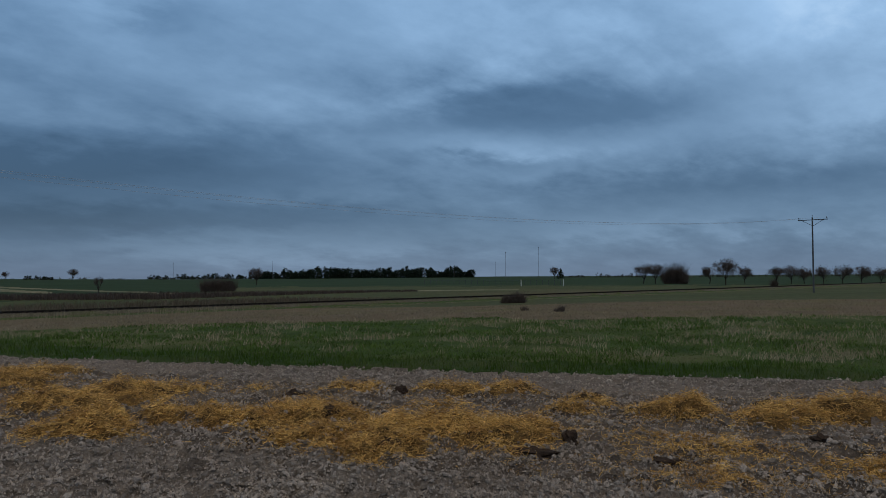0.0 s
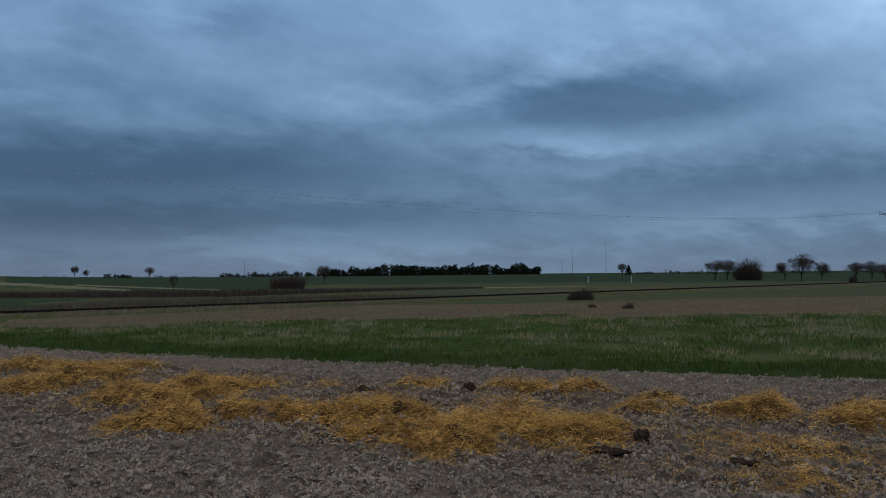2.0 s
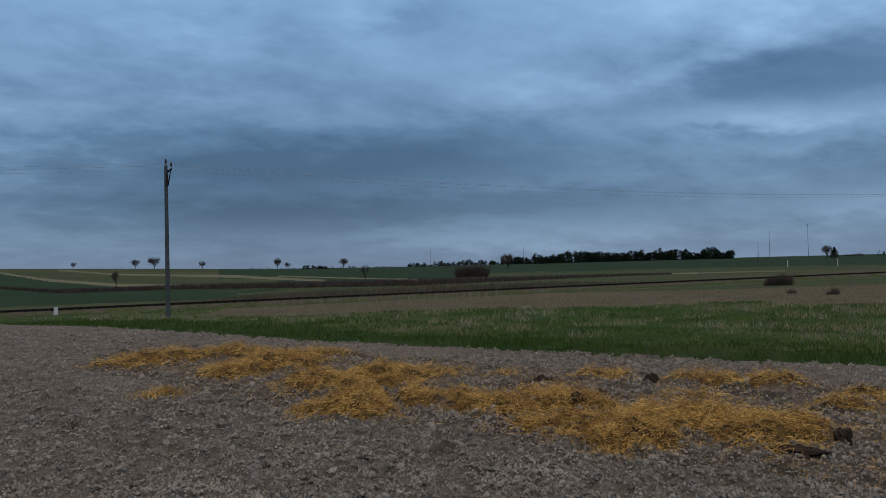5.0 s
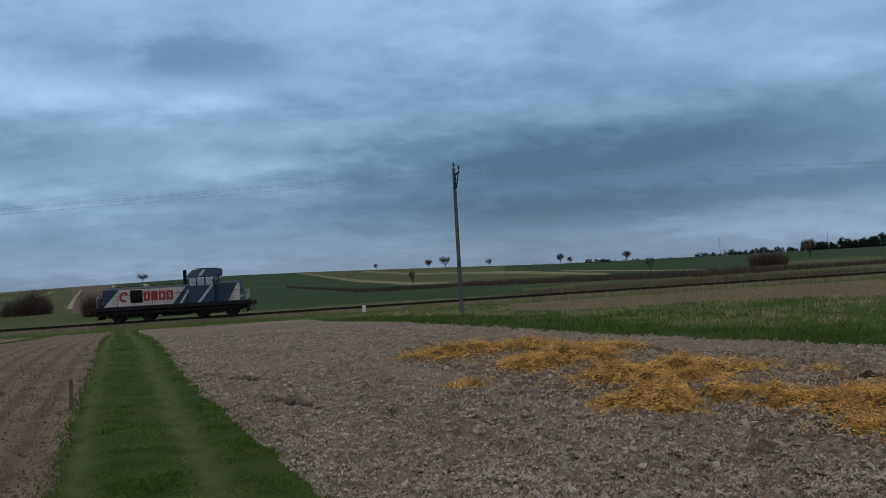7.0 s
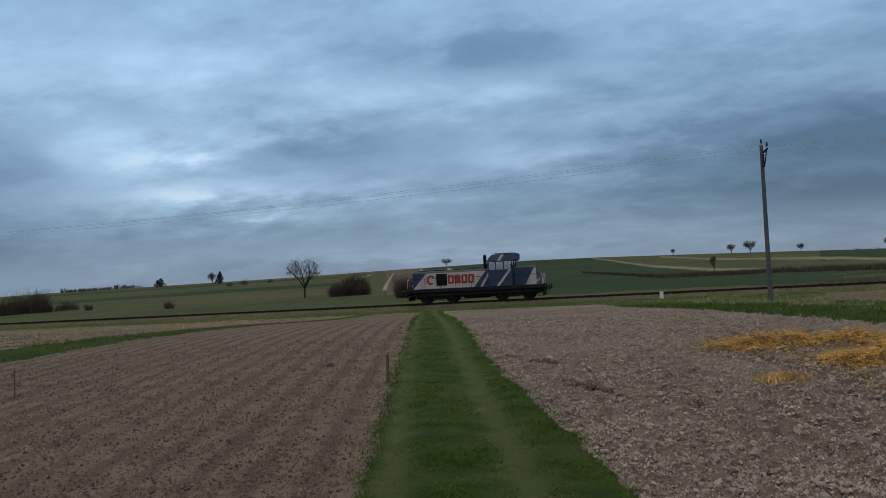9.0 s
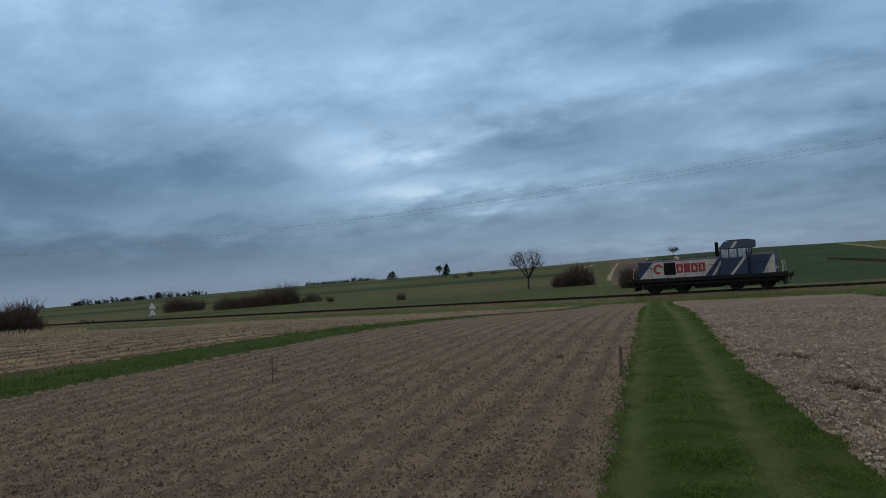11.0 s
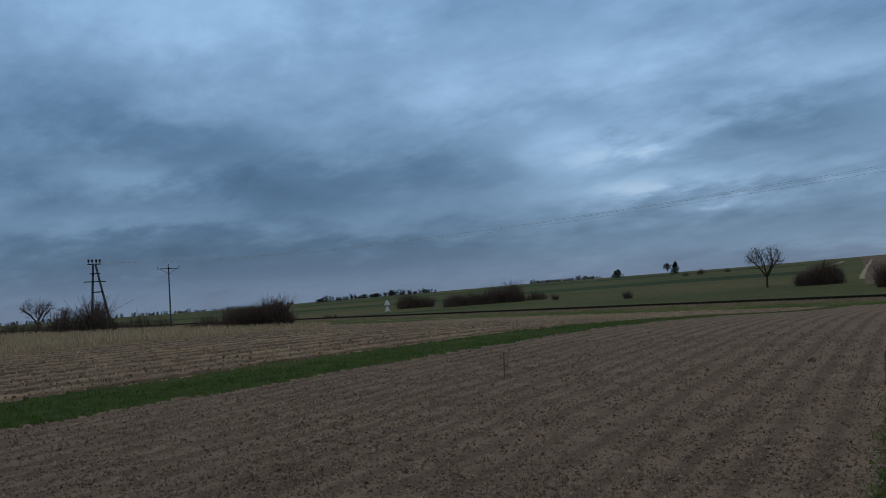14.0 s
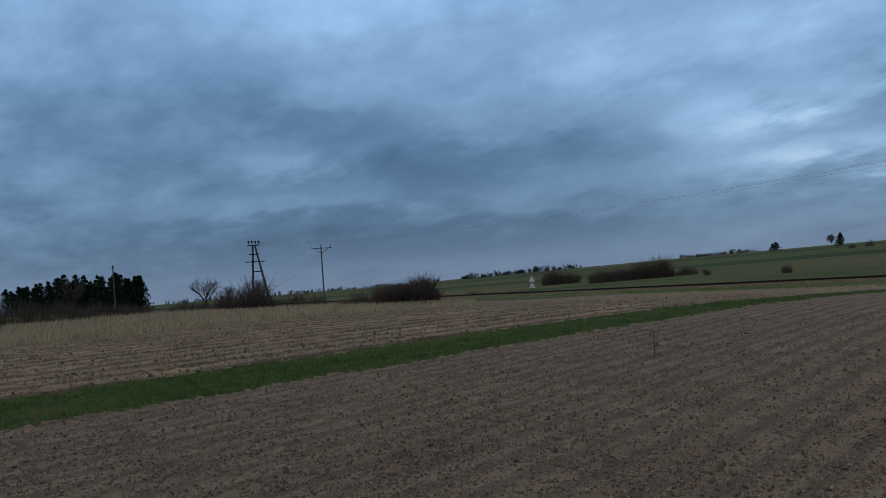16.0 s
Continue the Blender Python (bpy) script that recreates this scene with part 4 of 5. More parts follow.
def conifer(x, y, h, w, label, seed, name="pine_tree", group="pines", n=60):
    rng = np.random.default_rng(seed)
    t = thing(name, (x, y, height(x, y)), label, "tree", group)
    bm = bmesh.new()
    rod(bm, (0, 0, -0.2), (0, 0, h * 0.9), h * 0.022, h * 0.006, 6)
    part("trunk", bm, BARK, t)
    tiers = 9
    cent = []
    for i in range(tiers):
        u = i / (tiers - 1)
        r = w * 0.5 * (1 - u) ** 0.8 + 0.12
        for a in rng.uniform(0, 6.283, 5):
            cent.append((math.cos(a) * r * 0.6, math.sin(a) * r * 0.6, h * (0.12 + 0.86 * u), r * 0.5 + 0.1))
    v, f = leaf_cloud(rng, cent, h * 0.026, n)
    ob = mesh_object("crown", v, f, NEEDLE)
    ob.parent = t
    return t


def at(az, r):
    a = radians(az)
    return -math.sin(a) * r, math.cos(a) * r


# bare trees over the railway and along the fields: azimuth, distance, height, spread
for i, (az, r, h, wide, lab) in enumerate((
        (22.5, 128, 7.0, 1.1, "leafless tree with a forked open crown"),
        (9.3, 147, 4.7, 0.85, "slim leafless tree standing in the green crop"), (12.55, 405, 4.8, 1.5, "flat-crowned tree alone on the hilltop"),
        (-3.0, 420, 3.4, 1.2, "small round tree on the hilltop"), (-6.7, 420, 5.0, 1.3, "small round tree on the hilltop"), (-7.85, 420, 7.0, 1.3, "broad round tree on the hilltop"),
        (-10.9, 430, 4.4, 1.1, "small round tree on the hilltop"), (-15.9, 460, 6.6, 0.8, "pale leafless tree on the skyline"),
        (-21.9, 154, 3.3, 0.8, "thin sapling in the far meadow"), (-5.5, 145, 3.0, 0.6, "thin sapling in the far meadow"), (-31.9, 257, 6.0, 1.0, "dark tree before the pine wood"),
        (-58.6, 255, 7.2, 1.2, "leafless orchard tree with a twisted crown"), (-59.4, 250, 6.4, 1.1, "leafless orchard tree with a twisted crown"),
        (-62.9, 250, 5.6, 1.1, "leafless orchard tree with a twisted crown"), (-63.9, 235, 8.0, 1.35, "broad leafless orchard tree with a dense crown"), (-65.1, 255, 5.8, 0.9, "slim leafless orchard tree"),
        (-67.0, 255, 5.3, 1.2, "low leafless orchard tree"), (-67.9, 250, 6.0, 1.3, "low leafless orchard tree"), (-68.7, 250, 5.4, 1.0, "low leafless orchard tree"),
        (-69.8, 245, 5.6, 1.0, "low leafless orchard tree"), (-70.9, 245, 6.0, 1.2, "low leafless orchard tree"), (-72.0, 240, 5.4, 1.2, "low leafless orchard tree"), (-73.0, 240, 4.8, 1.1, "low leafless orchard tree"),
        (28.6, 370, 5.6, 1.0, "leafless tree on the meadow ridge"), (-20.4, 420, 6.0, 1.2, "pale tree on the far skyline"), (-16.6, 430, 4.4, 1.0, "small tree on the far skyline"),
        (70.3, 95, 4.2, 1.2, "thin leafless tree behind the dry grass"), (69.0, 95, 3.2, 1.0, "thin leafless tree behind the dry grass"), (66.6, 85, 3.4, 0.6, "thin leafless tree behind the dry grass"),
        (78.5, 90, 4.6, 0.8, "thin leafless tree behind the dry grass"), (83.5, 80, 3.8, 1.0, "thin leafless tree behind the dry grass"), (85.0, 84, 4.0, 1.0, "thin leafless tree behind the dry grass"),
        (57.6, 150, 3.2, 0.9, "small leafless tree by the far fields"), (-52.6, 480, 7.5, 1.0, "dark tree on the far skyline"))):
    bare_tree(*at(az, r), h, lab, 100 + i, wide=wide)

for i, (az, r, w, d, h, n, lab) in enumerate((
        (56.7, 62, 4.9, 2.6, 2.6, 1500, "broad tangle of brown bare brushwood"), (59.8, 64, 4.4, 2.0, 1.5, 300, "low brown brushwood beside the thicket"),
        (46.0, 165, 8.0, 4, 3.9, 700, "grey leafless thicket beyond the railway"), (42.6, 148, 8.5, 4, 3.6, 700, "grey leafless thicket beyond the railway"),
        (40.0, 148, 9.0, 4, 4.4, 800, "grey leafless thicket beyond the railway"), (37.6, 150, 4.0, 3, 2.4, 300, "low grey thicket beyond the railway"), (36.3, 140, 1.1, 1.0, 1.6, 140, "small round bush in the meadow"),
        (31.4, 120, 1.3, 1.2, 1.6, 150, "small round bush in the meadow"), (15.4, 106, 3.0, 2.2, 3.5, 700, "upright brown bush at the field track"),
        (19.4, 126, 6.6, 3.5, 4.1, 1000, "rounded dark leafless thicket"), (-29.4, 168, 7.4, 4, 3.7, 800, "dense dark rounded bush in the meadow"),
        (-49.7, 86, 2.8, 2.0, 1.5, 600, "heap of dry brown branches"), (-52.9, 41, 0.5, 0.4, 0.5, 90, "small dead weed clump"), (-50.5, 45, 0.45, 0.4, 0.4, 80, "small dead weed clump"),
        (-60.7, 252, 7.5, 5, 7.0, 700, "dense dark tall bush"), (-66.9, 215, 1.8, 1.6, 2.6, 200, "dark low bush by the orchard"),
        (76.0, 84, 8, 3, 1.9, 500, "brown leafless scrub before the pines"), (80.5, 78, 9, 3, 2.2, 500, "brown leafless scrub before the pines"), (84.5, 74, 6, 3, 2.6, 400, "brown leafless scrub before the pines"),
        (71.0, 80, 6, 3, 1.4, 350, "brown leafless scrub by the dry grass"), (67.6, 72, 5.2, 2.2, 3.0, 420, "brown twiggy scrub at the pole foot"), (64.2, 90, 7, 3, 1.9, 350, "brown twiggy scrub by the dry grass"),
        (26.5, 300, 2.6, 2, 2.4, 150, "small bush on the meadow slope"), (27.5, 290, 2.2, 2, 1.8, 150, "small bush on the meadow slope"), (24.8, 310, 2.2, 2, 1.8, 150, "small bush on the meadow slope"),
        (52.0, 130, 3.0, 2, 1.0, 150, "low weeds by the railway"))):
    shrub(*at(az, r), w, d, h, lab, 300 + i, n=n)

for i, (az, r, h, w) in enumerate(((28.1, 370, 5.2, 4.5), (31.9, 385, 3.8, 5.5), (32.1, 388, 3.2, 4.0), (-53.0, 500, 6, 5))):
    conifer(*at(az, r), h, w, "dark evergreen tree on the ridge", 500 + i, "evergreen_tree", "ridge evergreens")

rng = np.random.default_rng(7)
for i in range(34):
    az = 74.3 + 8.2 * (i + 0.5) / 34 + rng.uniform(-0.15, 0.15)
    u = (az - 74.3) / 8.2
    h = (6.2 if u < 0.62 else 5.6 - 4.0 * (u - 0.62)) * rng.uniform(0.82, 1.06) + (0.8 if i == 1 else 0)
    conifer(*at(az, 152 + rng.uniform(-5, 8)), h, 4.0, "dark green spruce in a dense plantation", 600 + i, "spruce", "spruce plantation", 26)


def far_wood(name, az0, az1, r, h, label, seed, count, mat=NEEDLE, low=0.4):
    """A distant belt of wood, too far off to count its trees."""
    rng = np.random.default_rng(seed)
    az = rng.uniform(az0, az1, count)
    rr = r + rng.uniform(-12, 25, count)
    x, y = -np.sin(np.radians(az)) * rr, np.cos(np.radians(az)) * rr
    hh = h * (low + (1 - low) * lattice(az * 2.3, az * 0, seed)) * rng.uniform(0.55, 1.15, count)
    z = land(x, y)
    cent = np.concatenate([np.column_stack([x + rng.normal(size=count) * 0.8, y, z + hh * u, hh * (0.24 if u < 0.8 else 0.15)]) for u in (0.08, 0.28, 0.48, 0.68, 0.86)])
    v, f = leaf_cloud(rng, cent, h * 0.055, 18)
    trunks, tf = tubes(np.column_stack([x, y, z - 0.2, x, y, z + hh * 0.7, np.full(count, 0.2), np.full(count, 0.1)]))
    ob = mesh_object(name, v, f, mat)
    tagged(ob, label, "wood", kind="stuff")
    ob2 = mesh_object("trunks", trunks, tf, BARK)
    ob2.parent = ob


far_wood("pine_wood", -47.0, -32.0, 690, 10.5, "dark distant pine wood on the skyline", 1, 320)
far_wood("pine_wood", -32.3, -24.8, 700, 5.5, "low dark distant wood on the skyline", 2, 120)
far_wood("hedge_row", 33.2, 38.0, 430, 2.6, "dark distant hedge on the ridge", 3, 70, BUD)
far_wood("far_wood", 44.5, 53.0, 640, 4.5, "dark distant wood on the skyline", 4, 130)
far_wood("far_wood", 54.5, 73.0, 800, 4.0, "low distant wood on the skyline", 5, 170, BUD)
far_wood("hedge_row", -75.0, -53.5, 620, 3.2, "low dark hedge on the far skyline", 6, 140, BUD)
far_wood("hedge_row", -19.4, -17.6, 440, 3.0, "dark distant hedge on the ridge", 8, 24)
far_wood("hedge_row", -24.0, -14.0, 520, 1.8, "dark distant hedge on the ridge", 9, 50, BUD)

# thin far masts
for az, r, h in ((-49.2, 520, 17), (-51.5, 520, 20), (-48.5, 540, 11), (-33.0, 640, 14), (-26.5, 600, 12), (76.0, 110, 6.0)):
    x, y = at(az, r)
    p = thing("mast", (x, y, height(x, y)), "thin distant mast standing alone" if r > 200 else "old leaning utility pole before the spruces", "mast", "distant masts")
    bm = bmesh.new()
    rod(bm, (0, 0, -0.2), (0, 0, h), 0.13 if r > 200 else 0.11, 0.07, 6)
    part("shaft", bm, CONCRETE, p)
    bm = bmesh.new()
    box(bm, 0, 0, h - 0.3, 0.9, 0.12, 0.12, 0.01)
    part("crossarm", bm, STEEL, p)


# field fence beyond the railway
fence = thing("field_fence", (*at(-45.0, 250), height(*at(-45.0, 250))), "low wooden post fence along the far meadow", "fence")
inv = fence.matrix_world.inverted()
prev = None
for i in range(24):
    x, y = at(-43.5 - 9.5 * i / 23, 245 - 0.8 * i)
    q = inv @ Vector((x, y, height(x, y)))
    bm = bmesh.new()
    rod(bm, q - Vector((0, 0, 0.2)), q + Vector((0, 0, 1.25)), 0.07, 0.06, 6)
    part("post", bm, CONCRETE, fence)
    if prev is not None:
        bm = bmesh.new()
        rod(bm, prev + Vector((0, 0, 1.1)), q + Vector((0, 0, 1.1)), 0.02, 0.02, 4)
        part("rail", bm, CONCRETE, fence)
    prev = q

# ---- stakes ----
WOOD = material("weathered_wood", (0.16, 0.12, 0.09), (0.10, 0.075, 0.055), 6, 0.9, 0.4, 40, 30)
for x, y, h, r, lab in ((-3.72, 12.15, 0.40, 0.03, "short weathered wooden stake at the lane edge"), (-9.4, 11.1, 0.42, 0.013, "thin dry stick standing in the field")):
    p = thing("wooden_stake", (x, y, float(surface(np.array([x]), np.array([y]))[0])), lab, "stake", "field stakes")
    bm = bmesh.new()
    rod(bm, (0, 0, -0.15), (0.015, 0.01, h), r, r * 0.85, 7)
    part("shaft", bm, WOOD, p)
    bm = bmesh.new()
    rod(bm, (0.015, 0.01, h), (0.016, 0.01, h + 0.02), r * 0.85, r * 0.4, 7)
    part("split_top", bm, WOOD, p)

# ---- loose cover: clods, straw, grass ----
# grey clods paler than their soil: bright tops over shaded gaps, by colour
GREY_CLOD = material("grey_clod", (0.42, 0.358, 0.302), (0.31, 0.263, 0.222), 1.2, 0.95, 0.9, 60, 60, island=0.42, third=(0.31, 0.257, 0.213), third_scale=0.35)
BROWN_CLOD = material("brown_clod", (0.215, 0.172, 0.137), (0.140, 0.108, 0.085), 5, 0.95, 0.6, 60, 60, island=0.5)
STRAW = material("straw_stalk", (0.78, 0.49, 0.155), (0.46, 0.27, 0.085), 3.2, 0.6, island=0.55, third=(0.42, 0.235, 0.072), third_scale=1.6)
DARK_CLOD = material("dark_clod", (0.19, 0.152, 0.125), (0.105, 0.082, 0.066), 9, 0.95, 0.9, 40, 40, distance=0.04)
MANURE = material("dark_manure", (0.085, 0.058, 0.042), (0.045, 0.032, 0.024), 8, 0.9, 0.8, 60, 40, distance=0.03)
LANE_BLADE = material("lane_blade", (0.092, 0.158, 0.038), (0.046, 0.09, 0.019), 1.6, 0.7, island=0.45, third=(0.145, 0.18, 0.062), third_scale=0.6)
STRIP_BLADE = material("strip_blade", (0.066, 0.116, 0.021), (0.036, 0.070, 0.011), 1.3, 0.7, island=0.3, third=(0.09, 0.12, 0.04), third_scale=0.5)
VERGE_BLADE = material("verge_blade", (0.105, 0.165, 0.040), (0.056, 0.10, 0.022), 0.6, 0.75, island=0.4)
TRACK_BLADE = material("track_blade", (0.19, 0.215, 0.10), (0.11, 0.145, 0.055), 1.3, 0.8, island=0.35)
DEAD_BLADE = material("dead_blade", (0.42, 0.36, 0.24), (0.30, 0.24, 0.16), 0.8, 0.8, island=0.3)
rng = np.random.default_rng(42)


def leafy(m):
    """Thin leaves: light scatters through them, so that both sides shine alike."""
    nt = m.node_tree
    bsdf = nt.nodes["Principled BSDF"]
    col = bsdf.inputs["Base Color"].links[0].from_socket
    diffuse, through_leaf, mix = nt.nodes.new("ShaderNodeBsdfDiffuse"), nt.nodes.new("ShaderNodeBsdfTranslucent"), nt.nodes.new("ShaderNodeMixShader")
    # shading normals bent upward, so that upright blades are lit more like flat turf
    bent_up = nt.nodes.new("ShaderNodeVectorMath")
    bent_up.operation = "ADD"
    nt.links.new(nt.nodes.new("ShaderNodeNewGeometry").outputs["Normal"], bent_up.inputs[0])
    bent_up.inputs[1].default_value = (0, 0, 0.8)
    unit = nt.nodes.new("ShaderNodeVectorMath")
    unit.operation = "NORMALIZE"
    nt.links.new(bent_up.outputs[0], unit.inputs[0])
    nt.links.new(unit.outputs[0], diffuse.inputs["Normal"])
    nt.links.new(col, diffuse.inputs[0])
    nt.links.new(col, through_leaf.inputs[0])
    mix.inputs[0].default_value = 0.3
    nt.links.new(diffuse.outputs[0], mix.inputs[1])
    nt.links.new(through_leaf.outputs[0], mix.inputs[2])
    nt.links.new(mix.outputs[0], nt.nodes["Material Output"].inputs[0])
    nt.nodes.remove(bsdf)


for m in (LANE_BLADE, TRACK_BLADE, STRIP_BLADE, VERGE_BLADE, DEAD_BLADE, REED):
    leafy(m)


def strewn(n, az0, az1, r0, r1, power=0.0):
    """Random places in a sector; power 0 spreads them evenly in log distance, 1 evenly in area."""
    u = rng.uniform(0, 1, n)
    r = np.exp(np.log(r0) + u * np.log(r1 / r0)) if power == 0 else np.sqrt(r0 ** 2 + u * (r1 ** 2 - r0 ** 2))
    a = np.radians(rng.uniform(az0, az1, n))
    return -np.sin(a) * r, np.cos(a) * r


ICO_V = np.array([(0, 0, 1), (0.894, 0, 0.447), (0.276, 0.851, 0.447), (-0.724, 0.526, 0.447), (-0.724, -0.526, 0.447), (0.276, -0.851, 0.447),
                  (0.724, 0.526, -0.447), (-0.276, 0.851, -0.447), (-0.894, 0, -0.447), (-0.276, -0.851, -0.447), (0.724, -0.526, -0.447)])
ICO_F = np.array([(0, 1, 2), (0, 2, 3), (0, 3, 4), (0, 4, 5), (0, 5, 1), (1, 6, 2), (2, 7, 3), (3, 8, 4), (4, 9, 5), (5, 10, 1), (2, 6, 7), (3, 7, 8), (4, 8, 9), (5, 9, 10), (1, 10, 6)])


def clods(name, x, y, size, mat, label, sink=0.25):
    n = len(x)
    v = ICO_V[None] * (1 + rng.normal(size=(n, 11, 1)) * 0.24)
    v = v * (size[:, None] * rng.uniform(0.65, 1.3, (n, 3)) * np.array([1, 1, 0.85]))[:, None, :]
    a = rng.uniform(0, 6.283, n)
    c, s = np.cos(a)[:, None], np.sin(a)[:, None]
    t = rng.normal(size=(n, 1)) * 0.4
    vx, vy, vz = v[..., 0], v[..., 1], v[..., 2]
    vy, vz = vy * np.cos(t) - vz * np.sin(t), vy * np.sin(t) + vz * np.cos(t)
    wx, wy = vx * c - vy * s, vx * s + vy * c
    z = surface(x, y) + size * sink
    verts = np.stack([wx + x[:, None], wy + y[:, None], vz + z[:, None]], -1).reshape(-1, 3)
    faces = (np.arange(n)[:, None, None] * 11 + ICO_F[None]).reshape(-1, 3)
    ob = mesh_object(name, verts, faces, mat)
    return tagged(ob, label, "soil clods", kind="stuff")


def crumbs(name, x, y, mat, label):
    """Small four-sided crumbs of soil."""
    n = len(x)
    size = (0.005 + 0.017 * rng.beta(0.9, 4, n)) * (1 + np.hypot(x, y) / 30)
    a = rng.uniform(0, 6.283, (n, 1)) + np.array([[0, 1.57, 3.14, 4.71]]) + rng.normal(size=(n, 4)) * 0.25
    rad = size[:, None] * rng.uniform(0.7, 1.4, (n, 4))
    z = surface(x, y)
    ring = np.stack([x[:, None] + np.cos(a) * rad, y[:, None] + np.sin(a) * rad, z[:, None] + size[:, None] * rng.uniform(-0.4, 0.4, (n, 4))], -1)
    top = np.stack([x + rng.normal(size=n) * size * 0.35, y + rng.normal(size=n) * size * 0.35, z + size * rng.uniform(0.9, 2.0, n)], -1)
    verts = np.concatenate([ring, top[:, None, :]], 1).reshape(-1, 3)
    faces = (np.arange(n)[:, None, None] * 5 + np.array([[(0, 1, 4), (1, 2, 4), (2, 3, 4), (3, 0, 4)]])).reshape(-1, 3)
    ob = mesh_object(name, verts, faces, mat)
    return tagged(ob, label, "soil crumbs", kind="stuff")


def blades(name, x, y, h, width, mat, label, category="grass", lean=0.35, z=None):
    n = len(x)
    z = surface(x, y) - 0.01 if z is None else z
    a = rng.uniform(0, 6.283, n)
    side = np.stack([np.cos(a), np.sin(a), np.zeros(n)], 1) * (width * 0.5)[:, None]
    p = np.stack([x, y, z], 1)
    d = rng.normal(size=(n, 2)) * lean
    tip = p + np.stack([d[:, 0] * h, d[:, 1] * h, h], 1)
    mid = p + np.stack([d[:, 0] * h * 0.25, d[:, 1] * h * 0.25, h * 0.6], 1)
    verts = np.stack([p - side, p + side, mid + side * 0.7, mid - side * 0.7, tip], 1).reshape(-1, 3)
    k = np.arange(n)[:, None] * 5
    faces = np.concatenate([k + np.array([[0, 1, 2]]), k + np.array([[0, 2, 3]]), k + np.array([[3, 2, 4]])])
    ob = mesh_object(name, verts, faces, mat)
    return tagged(ob, label, category, kind="stuff")


def pick(x, y, *zs):
    return np.isin(zone(x, y), zs)


# grey field
x, y = strewn(110000, -80, 14, 4.3, 34)
k = pick(x, y, 0, 12, 14) & (rng.uniform(0, 1, len(x)) > straw_cover(x, y) * 1.3) & (rng.uniform(0, 1, len(x)) < fractal(x, y, 0.28, 2, 71) * 2.6 - 0.55)
x, y = x[k], y[k]
size = 0.008 + 0.052 * rng.beta(0.8, 8, len(x)) * (1 + np.hypot(x, y) / 60)
clods("soil_clods", x, y, size, GREY_CLOD, "dry grey clods strewn over the ploughed field")
x, y = strewn(330000, -80, 14, 4.2, 26)
k = pick(x, y, 0, 14) & (rng.uniform(0, 1, len(x)) < fractal(x, y, 0.35, 2, 72) * 2.0 - 0.2)
crumbs("soil_crumbs", x[k], y[k], GREY_CLOD, "fine dry crumbs of grey soil")
# brown field
x, y = strewn(120000, 8, 92, 4.2, 22)
k = pick(x, y, 1) & (rng.uniform(0, 1, len(x)) < fractal(x, y, 0.5, 2, 73) * 1.6 - 0.2)
crumbs("soil_crumbs", x[k], y[k], BROWN_CLOD, "fine crumbs of brown soil")
x, y = strewn(80000, 10, 92, 4.3, 30)
row = np.mod((x * math.cos(radians(14)) + y * math.sin(radians(14))) / 0.5 + 0.25 * fractal(x, y, 3, 2, 31), 1)
k = pick(x, y, 1) & (rng.uniform(0, 1, len(x)) < 0.4 + 0.6 * (np.abs(row - 0.5) < 0.16))
x, y = x[k], y[k]
size = 0.005 + 0.026 * rng.beta(0.9, 7, len(x)) * (1 + np.hypot(x, y) / 30)
clods("soil_clods", x, y, size, BROWN_CLOD, "small brown clods and stones on the harrowed field")
x, y = strewn(9000, 30, 92, 14, 45)
k = pick(x, y, 4)
x, y = x[k], y[k]
clods("soil_clods", x, y, 0.018 + 0.04 * rng.beta(1.2, 4, len(x)), BROWN_CLOD, "lumpy pale soil between stubble rows")


def straw(n):
    x, y = strewn(n, -80, 0, 4.5, 20)
    cov = straw_cover(x, y)
    k = rng.uniform(0, 1, n) < np.minimum(cov * 1.6, 1) + 0.12 * litter(x, y) * np.maximum(fractal(x, y, 0.5, 3, 17) * 2.2 - 0.7, 0.03)
    x, y = x[k], y[k]
    n = len(x)
    L = (0.025 + 0.10 * rng.beta(1.1, 2.8, n)) * 0.5
    a = rng.uniform(0, 6.283, n)
    tilt = rng.normal(size=n) * 0.42
    up = np.abs(rng.normal(size=n)) * 0.045 * (0.2 + straw_cover(x, y))
    c = np.stack([x, y, surface(x, y) + 0.012 + up], 1)
    d = np.stack([np.cos(a) * np.cos(tilt), np.sin(a) * np.cos(tilt), np.sin(tilt)], 1) * L[:, None]
    side = np.stack([-np.sin(a), np.cos(a), rng.normal(size=n) * 0.7], 1) * (0.0007 + 0.0001 * np.hypot(x, y))[:, None]
    verts = np.stack([c - d - side, c - d + side, c + d + side, c + d - side], 1).reshape(-1, 3)
    faces = np.arange(n * 4).reshape(-1, 4)
    ob = mesh_object("straw", verts, faces, STRAW)
    tagged(ob, "golden straw stalks scattered in loose heaps", "straw", kind="stuff")


straw(1000000)


